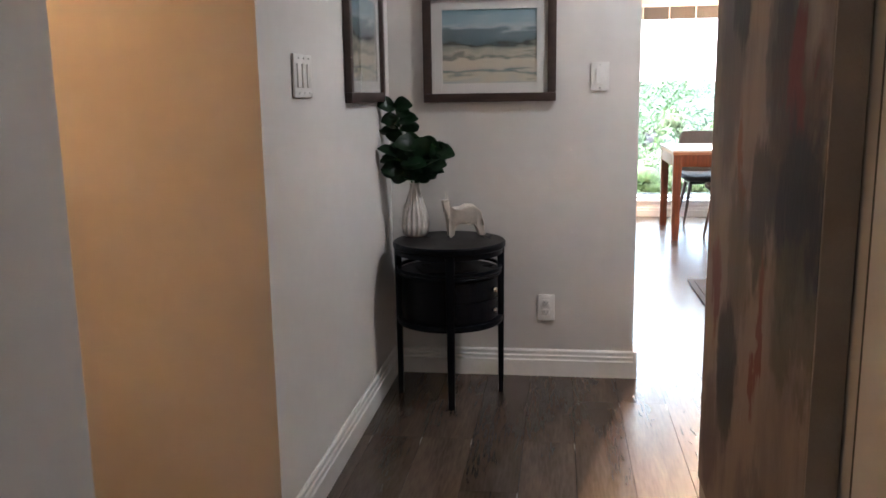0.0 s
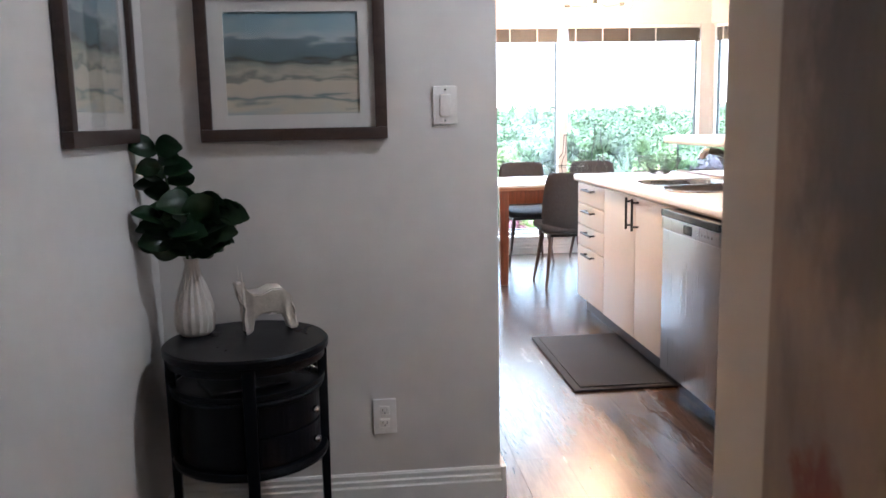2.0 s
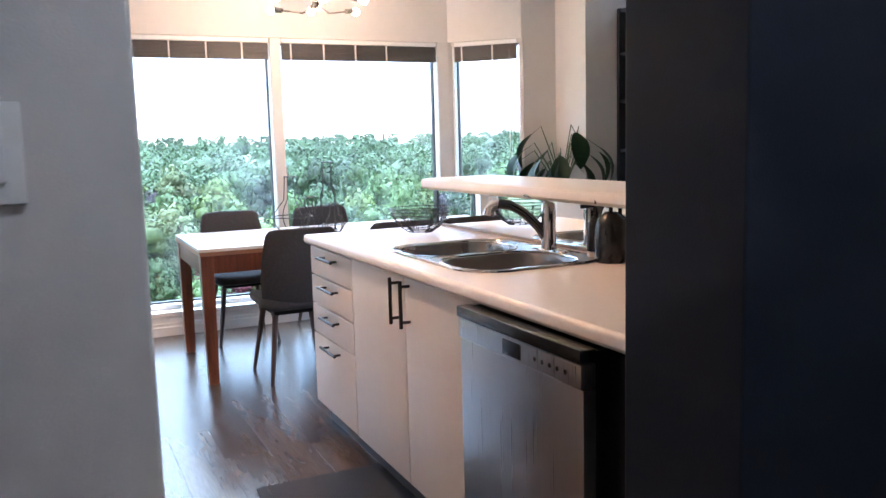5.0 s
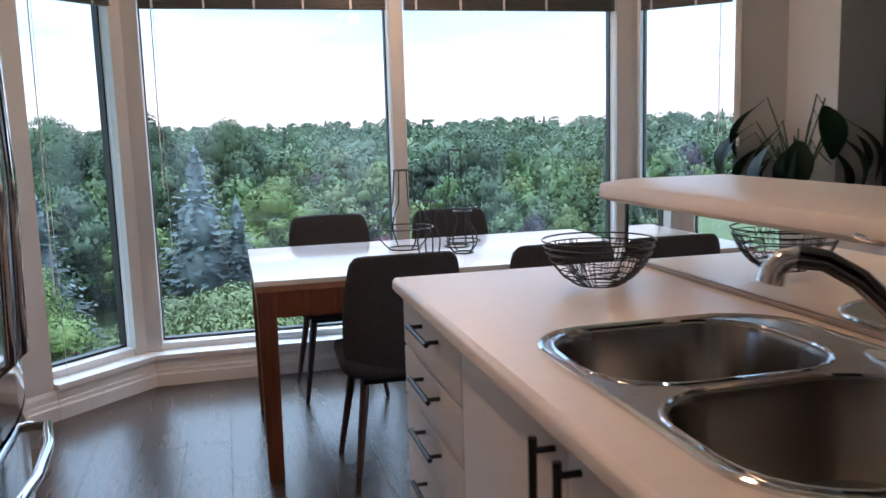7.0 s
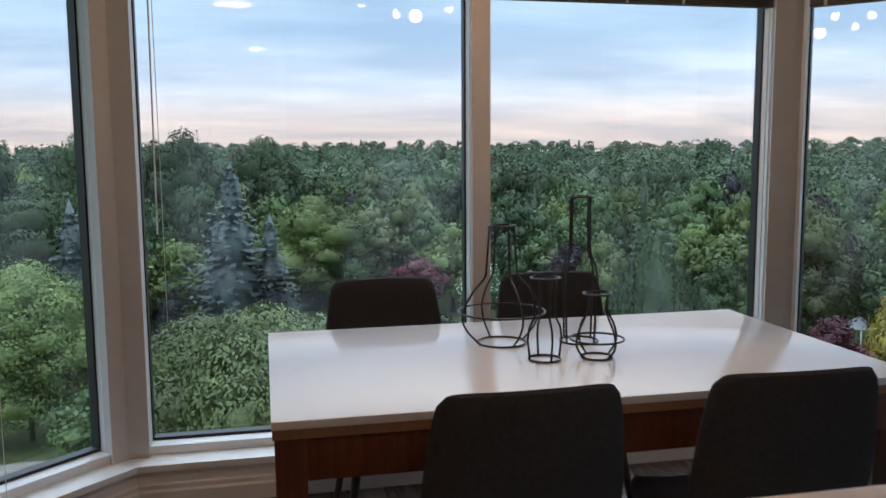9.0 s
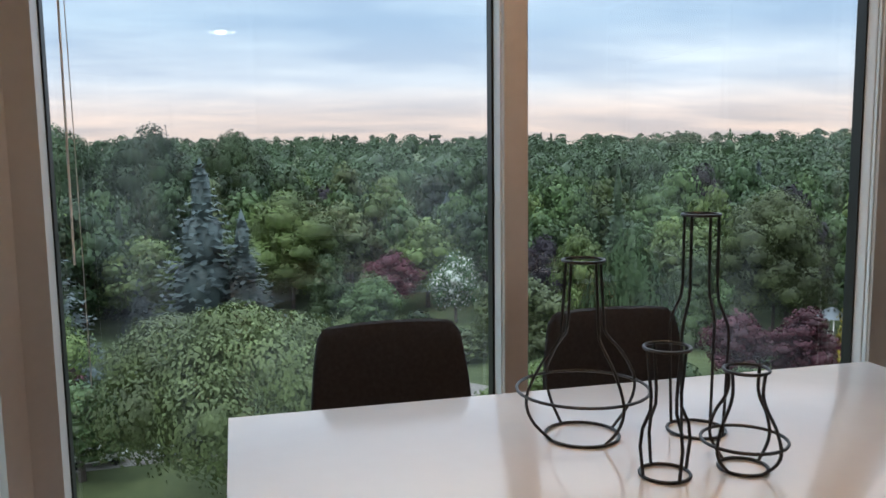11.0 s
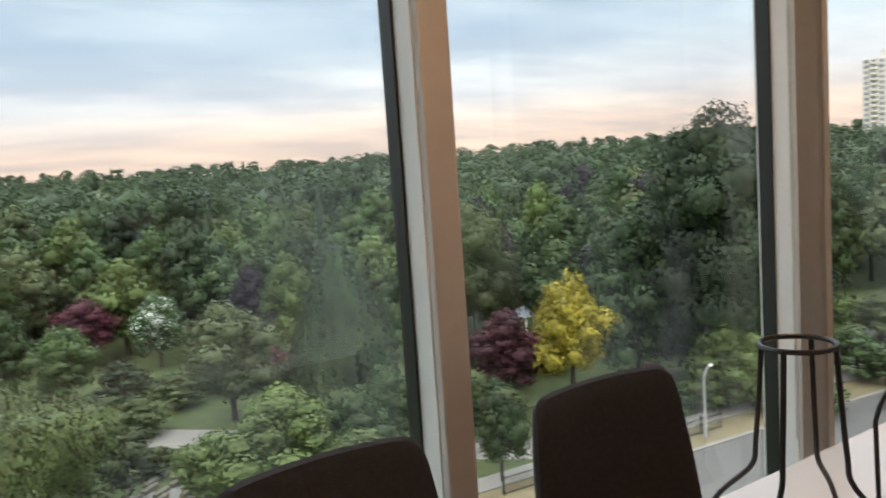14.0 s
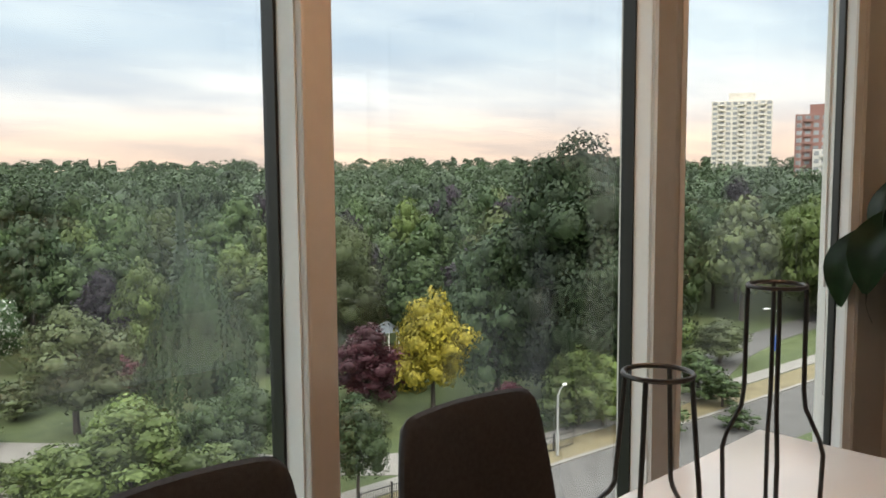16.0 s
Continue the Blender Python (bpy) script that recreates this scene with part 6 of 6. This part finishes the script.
PARK = [
    ("broad", "yellow", 55.4, 66.1, 11.6, 8.4), ("broad", "dark", 69.6, 59.2, 26.6, 19.0), ("broad", "dark", 64.0, 65.5, 17.4, 12.0), ("broad", "red", 53.1, 73.5, 7.6, 8.5), ("broad", "red", 49.0, 78.0, 6.5, 8.0),
    ("broad", "olive", 28.5, 85.1, 11.3, 11.0), ("weep", "dark", 38.4, 80.2, 15.2, 11.0), ("broad", "purple", 39.2, 106.0, 11.5, 8.0), ("broad", "light", 42.8, 102.5, 12.6, 8.6), ("broad", "light", 46.7, 98.7, 10.6, 6.5),
    ("broad", "green", 53.2, 92.3, 10.7, 7.4), ("broad", "light", 23.9, 62.8, 7.6, 10.5), ("broad", "green", 35.1, 67.3, 6.4, 6.6), ("broad", "green", 37.5, 55.0, 6.4, 4.6), ("spruce", "dark", 52.0, 110.9, 18.6, 7.0),
    ("broad", "purple", 139.2, 77.3, 20.9, 11.0), ("broad", "dark", 130.8, 77.1, 18.4, 11.0), ("broad", "light", 137.7, 62.6, 17.7, 15.0), ("broad", "green", 77.7, 47.6, 3.6, 5.0), ("broad", "light", 29.2, 60.3, 4.9, 6.5),
    ("willow", "willow", 1.5, 62.8, 13.0, 18.8), ("spruce", "blue", -2.4, 113.0, 21.0, 13.0), ("spruce", "blue", 2.2, 112.0, 14.2, 10.4), ("spruce", "blue", -10.5, 116.2, 6.6, 5.0), ("broad", "white", 30.0, 114.5, 8.4, 7.5),
    ("broad", "red", 22.7, 122.3, 8.0, 10.0), ("broad", "light", 9.4, 131.2, 16.6, 16.5), ("broad", "green", 13.0, 113.5, 9.1, 7.0), ("broad", "light", -18.0, 79.8, 14.6, 13.0), ("broad", "green", -24.3, 108.5, 19.8, 14.4),
    ("spruce", "blue", -18.0, 98.0, 17.0, 12.5), ("broad", "olive", -4.0, 82.0, 9.0, 13.0), ("broad", "green", 17.0, 104.0, 8.0, 8.0), ("broad", "dark", 22.0, 100.0, 5.0, 8.0), ("broad", "green", 33.0, 97.0, 5.5, 9.0),
    ("broad", "purple", 74.0, 104.0, 17.0, 12.0), ("broad", "olive", 66.0, 96.0, 17.0, 13.0), ("broad", "red", 60.0, 76.0, 5.0, 8.0), ("broad", "dark", 72.0, 76.0, 14.0, 11.0), ("broad", "green", 58.0, 56.5, 3.0, 6.0),
    ("broad", "green", 66.0, 47.5, 4.0, 6.0), ("broad", "light", 92.0, 62.0, 6.0, 8.0), ("broad", "olive", 99.0, 66.0, 5.0, 7.0), ("broad", "dark", 88.0, 66.0, 8.0, 9.0), ("broad", "light", 11.0, 66.0, 5.0, 6.0), ("spruce", "dark", 13.8, 68.5, 3.2, 1.3),
    ("broad", "dark", -26.0, 150.0, 26.5, 17.0), ("broad", "dark", -12.0, 156.0, 26.5, 18.0), ("broad", "green", 2.0, 160.0, 25.5, 16.0), ("broad", "dark", -40.0, 140.0, 25.0, 16.0),
    ("broad", "light", 62.5, 54.0, 7.0, 8.0), ("broad", "green", 79.0, 51.0, 5.0, 7.0), ("broad", "olive", 95.0, 57.0, 5.5, 8.0), ("broad", "green", 72.0, 43.0, 2.2, 7.0), ("broad", "green", 30.0, 76.0, 3.5, 7.0), ("broad", "olive", 20.0, 87.0, 4.0, 8.0), ("broad", "green", 24.0, 72.0, 3.2, 7.0), ("broad", "light", 34.0, 71.0, 3.6, 6.5), ("broad", "green", 27.0, 66.0, 3.5, 7.0), ("broad", "green", 12.0, 77.5, 2.6, 6.0), ("broad", "olive", 18.5, 76.0, 2.4, 5.0),
    ("broad", "olive", 13.5, 70.5, 6.2, 7.5), ("broad", "light", 20.0, 66.5, 5.6, 7.0), ("broad", "green", 30.5, 64.0, 6.4, 6.5), ("broad", "light", 27.5, 70.5, 6.2, 7.0), ("broad", "green", 39.0, 62.0, 6.2, 5.5), ("broad", "green", 50.5, 60.5, 2.6, 5.0), ("broad", "light", 64.0, 52.2, 6.2, 6.5),
    ("broad", "green", -10.0, 70.0, 7.0, 9.0), ("broad", "dark", -30.0, 84.0, 15.0, 12.0), ("broad", "light", -28.0, 72.0, 11.0, 11.0), ("broad", "green", 44.0, 88.0, 5.0, 8.0), ("broad", "dark", 40.0, 74.0, 3.2, 7.0), ("broad", "olive", 47.0, 66.0, 3.0, 6.0),
]
for k, (kind, colour, x, y, h, w) in enumerate(PARK):
    plant(kind, colour, x, y, h + (0.0115 * math.hypot(x - 1.5, y - 8) if h > 6.0 else 0.0), w, k)


def clear_of(x, y, gap):
    for p in PARK:
        if (x - p[2]) ** 2 + (y - p[3]) ** 2 < (gap + p[5] * 0.32) ** 2:
            return False
        d, q = math.hypot(p[2] - 1.5, p[3] - 8), math.hypot(x - 1.5, y - 8)
        if 95 < d < 138 and q < d + 3 and abs(math.atan2(x - 1.5, y - 8) - math.atan2(p[2] - 1.5, p[3] - 8)) < (p[5] * 0.5 + 4.5) / d:
            return False
    return True


rng_p = random.Random(8)
count = 0
for ring in range(9):
    D = 101 + ring * 7.2
    a = -27.0
    while a < 76:
        x, y = 1.5 + D * math.sin(radians(a)) + rng_p.uniform(-2, 2), 8 + D * math.cos(radians(a)) + rng_p.uniform(-2, 2)
        a += math.degrees(8.6 / D) * rng_p.uniform(0.85, 1.2)
        open_lawn = a > 60 and D < 132
        h = 13.0 + 6.5 * (D - 100) / 58 + rng_p.uniform(-2.5, 3.5)
        if open_lawn or not clear_of(x, y, 3.2):
            continue
        if rng_p.random() < 0.09:
            plant("spruce", rng_p.choice(("dark", "blue")), x, y, h * 1.08, rng_p.uniform(5.5, 7.5), count + 60)
        else:
            plant("broad", rng_p.choice(("green", "green", "dark", "dark", "light", "olive", "green", "dark", "green", "dark", "light", "green", "dark", "purple")), x, y, h, rng_p.uniform(9.5, 13.5), count + 60)
        count += 1


rng_b = random.Random(19)
for k in range(60):
    a, D = radians(rng_b.uniform(-14, 50)), rng_b.uniform(74, 104)
    x, y = 1.5 + D * math.sin(a), 8 + D * math.cos(a)
    if abs(x - 26) + abs(y - 80) < 9 or not all((x - p[2]) ** 2 + (y - p[3]) ** 2 > (p[5] * 0.35) ** 2 for p in PARK if D > 80):
        continue
    plant("broad", rng_b.choice(("green", "dark", "olive", "green", "light", "red")), x, y, rng_b.uniform(1.8, 4.2), rng_b.uniform(4.0, 7.5), 300 + k)


def far_woods():
    """The woods beyond, to the horizon, as one mass of leaf clumps."""
    rng = np.random.default_rng(77)
    V, F, N, k = [], [], [], 0
    for D in (166, 176, 187, 200, 216, 236, 260, 290, 325, 370, 425, 500, 600, 740, 950):
        step = 8.5 + (D - 160) * 0.012
        n = int(radians(112) * D / step)
        for i in range(n):
            a = radians(-30 + 112 * (i + rng.random()) / n)
            x, y = 1.5 + D * math.sin(a) + rng.uniform(-3, 3), 8 + D * math.cos(a) + rng.uniform(-3, 3)
            h = 18.5 + 3.0 * min(1, (D - 160) / 120) + rng.uniform(-2.4, 2.6) + 2.0 * math.sin(a * 9 + D * 0.02) + 1.2 * math.sin(a * 31 + D)
            base = GROUND + rise(x, y)
            conifer = rng.random() < 0.04
            w = rng.uniform(5.0, 10.0)
            size = 0.20 + D * 0.0006
            m = int(420 if D < 240 else 220)
            if conifer:
                s = 1 - np.sqrt(rng.random(m))
                ang = rng.uniform(0, math.tau, m)
                rad = 2.4 * (1 - s)
                pos = np.stack([x + rad * np.cos(ang), y + rad * np.sin(ang), base + (h + 2.5) * (0.45 + 0.55 * s)], axis=1)
                nr = np.stack([np.cos(ang), np.sin(ang), np.full(m, 0.5)], axis=1)
            else:
                lobe = rng.normal(0, 1, (9, 3))
                lobe[:, 2] = np.abs(lobe[:, 2])
                lobe /= np.linalg.norm(lobe, axis=1)[:, None]
                which = rng.integers(0, 9, m)
                nr = rng.normal(0, 1, (m, 3))
                nr[:, 2] = np.abs(nr[:, 2]) + 0.1
                nr /= np.linalg.norm(nr, axis=1)[:, None]
                pos = np.array([x, y, base + h * 0.66]) + lobe[which] * np.array([w * 0.72, w * 0.72, 0.22 * h]) + nr * np.array([w * 0.42, w * 0.42, 0.12 * h])
            v, f, g_ = leaf_sheets(pos, nr, size * (0.7 + 0.7 * rng.random(m)), rng)
            V.append(v)
            N.append(g_)
            F += (f + k).tolist()
            k += len(v)
            if not conifer:
                v, f, g_ = core_blob((x, y, base + h * 0.58), (w * 0.72, w * 0.72, 0.25 * h), rng)
                V.append(v)
                N.append(g_)
                F += [[q + k for q in g] for g in f]
                k += len(v)
    me = mesh_of("far_woods", V, F, N, LEAVES["far"])
    return tagged(new("far_woods", me), "dense green woods stretching to the horizon", "woods", "", "stuff")


far_woods()


# -- far buildings --
def tower(x, y, w, d, top, turn, wall_colour, floors, bays, label, crown_box=True):
    t = thing("apartment_tower", x, y, GROUND, label, "building", "", turn)
    h = top - GROUND
    wm = mat("tower_wall_%d" % floors, wall_colour, 0.85, vary=0.06, scale=0.2)
    part("wall", box(-w / 2, w / 2, -d / 2, d / 2, 0, h, 0.1, 1), wm, t, smooth=False)
    if crown_box:
        part("roof_house", box(-w * 0.22, w * 0.22, -d * 0.3, d * 0.3, h, h + 4.5), wm, t, smooth=False)
    GL = mat("tower_window_glass", (0.26, 0.27, 0.28), 0.15, vary=0.2, scale=0.5, random_tint=0.25)
    fh = h / floors
    ww = w / bays
    win = to_mesh("window", box(-ww * 0.32, ww * 0.32, -0.06, 0.06, 0, fh * 0.55), GL)
    bal = to_mesh("balcony", box(-ww * 0.46, ww * 0.46, -1.2, 0, 0, 1.1, 0.05, 1), wm)
    first = max(0, int(floors * 0.30))
    for f in range(first, floors):
        for b in range(bays):
            o = new("window", win)
            o.parent = t
            o.matrix_basis = pose(-w / 2 + ww * (b + 0.5), -d / 2 - 0.02, f * fh + fh * 0.25)
            if b % 3 == 1:
                o = new("balcony", bal)
                o.parent = t
                o.matrix_basis = pose(-w / 2 + ww * (b + 0.5), -d / 2 - 0.03, f * fh)
    return t


tower(448, 231, 31.5, 20, 37.2, -63, (0.62, 0.57, 0.50), 22, 9, "tall cream apartment tower with rows of balconies")
tower(391, 164.5, 21, 20, 24.5, -68, (0.25, 0.13, 0.11), 14, 6, "red brick apartment block beyond the trees")
tower(375, 153, 15, 14, 8.5, -68, (0.55, 0.52, 0.48), 9, 5, "pale low apartment block beyond the trees", False)


def street_lamp(x, y, h, turn, banner):
    t = thing("street_lamp", x, y, GROUND, "grey street lamp post beside the road", "street lamp", "street lamps", turn)
    GREY = mat("galvanised_grey", (0.30, 0.30, 0.29), 0.5, vary=0.1)
    part("pole", cyl(bmesh.new(), (0, 0, 0), (0, 0, h), 0.13, 0.08, 10), GREY, t)
    part("arm", tube(bmesh.new(), [(0, 0, h - 0.2), (0.6, 0, h + 0.3), (1.6, 0, h + 0.45)], 0.05, 8), GREY, t)
    part("lantern", box(1.5, 2.1, -0.14, 0.14, h + 0.38, h + 0.52, 0.05), TRIM, t)
    if banner:
        part("banner", box(0.15, 0.85, -0.02, 0.02, h * 0.55, h * 0.55 + 1.6), mat("blue_banner", (0.03, 0.09, 0.35), 0.7), t, "blue street banner")
    return t


street_lamp(85.0, 45.4, 9.0, 160, True)
street_lamp(54.9, 50.4, 5.2, 20, False)

# iron fence beside the drive
fence = thing("iron_fence", 36, 53.0, GROUND, "dark iron railing along the pavement", "fence", "", -5)
part("top_rail", box(0, 22, -0.02, 0.02, 1.25, 1.30), BLACKMETAL, fence, smooth=False)
part("bottom_rail", box(0, 22, -0.02, 0.02, 0.15, 0.20), BLACKMETAL, fence, smooth=False)
pm = to_mesh("picket", box(-0.015, 0.015, -0.015, 0.015, 0, 1.4), BLACKMETAL)
pp = to_mesh("post", box(-0.06, 0.06, -0.06, 0.06, 0, 1.55), BLACKMETAL)
for k in range(111):
    o = new("post" if k % 14 == 0 else "picket", pp if k % 14 == 0 else pm)
    o.parent = fence
    o.location = (k * 0.2, 0, 0)


def gazebo(x, y):
    t = thing("gazebo", x, y, GROUND, "small white open pavilion among the trees", "pavilion")
    part("roof", cyl(bmesh.new(), (0, 0, 3.0), (0, 0, 4.2), 2.2, 0.15, 8), mat("slate_roof", (0.22, 0.25, 0.28), 0.7), t)
    for k in range(6):
        a = k * math.tau / 6
        part("post", cyl(bmesh.new(), (1.7 * math.cos(a), 1.7 * math.sin(a), 0), (1.7 * math.cos(a), 1.7 * math.sin(a), 3.0), 0.09, 0.09, 8), TRIM, t)
    return t


gazebo(70.0, 90.5)


def parked_car(x, y, turn, colour, name):
    t = thing("car", x, y, GROUND + 0.04, name + " car parked on the path under the trees", "car", "parked cars", turn)
    pm_ = mat(name + "_car_paint", colour, 0.25, coat=0.6, vary=0.03)
    outline = [(-2.2, 0.35), (2.2, 0.35), (2.25, 0.75), (1.2, 0.95), (0.5, 1.42), (-1.2, 1.45), (-1.9, 0.98), (-2.25, 0.9)]
    bm = bmesh.new()
    a = [bm.verts.new((px, -0.85, z)) for px, z in outline]
    b = [bm.verts.new((px, 0.85, z)) for px, z in outline]
    for k in range(len(outline)):
        bm.faces.new((a[k], a[(k + 1) % len(outline)], b[(k + 1) % len(outline)], b[k]))
    bm.faces.new(list(reversed(a)))
    bm.faces.new(b)
    bmesh.ops.bevel(bm, geom=bm.edges[:], offset=0.08, segments=2, affect='EDGES')
    part("body", bm, pm_, t)
    part("window_band", box(-1.45, 0.65, -0.83, 0.83, 1.0, 1.36, 0.05), BLACKPLASTIC, t)
    for wx in (-1.35, 1.4):
        for wy in (-0.8, 0.8):
            w_ = part("wheel", cyl(bmesh.new(), (wx, wy - 0.1, 0.31), (wx, wy + 0.1, 0.31), 0.32, 0.32, 16), BLACKPLASTIC, t)
    return t


parked_car(-3.0, 73.5, 8, (0.45, 0.47, 0.48), "silver")
parked_car(-9.5, 73.2, 5, (0.55, 0.55, 0.54), "white")

# ---- floor planks ----
PLANK = mat("grey_brown_floor_plank", (0.062, 0.042, 0.031), 0.25, spec=0.4, vary=0.28, scale=1.7, stretch=(7, 0.7, 1), bump=0.10, bump_scale=40, second=(0.112, 0.080, 0.060), random_tint=0.18)
PLANK_MESHES = {}


def plank(x0, x1, y0, y1):
    key = (round(x1 - x0, 3), round(y1 - y0, 3))
    if key not in PLANK_MESHES:
        PLANK_MESHES[key] = to_mesh("plank", box(0.0003, key[0] - 0.0003, 0.0003, key[1] - 0.0003, -0.006, 0.0, 0.0008, 1), PLANK)
    o = new("plank", PLANK_MESHES[key])
    o.parent = bpy.data.objects["floor"]
    o.location = (x0, y0, 0)


rng_f = random.Random(2)
col = 0
x = -0.15
while x < 5.24:
    lo, hi = (-0.78, 9.92) if x < 1.04 else ((3.1, 9.92) if x < 2.7 else (4.8, 9.92))
    y = lo - rng_f.choice((0.0, 0.4, 0.8))
    while y < hi:
        y0, y1 = max(y, lo), min(y + 1.22, hi)
        if y1 - y0 > 0.05:
            plank(x, x + 0.184, y0, y1)
        y += 1.22
    x += 0.184
for k in range(10):
    plank(-2.0 + 0.184 * k, -2.0 + 0.184 * (k + 1), 2.30, 3.38)
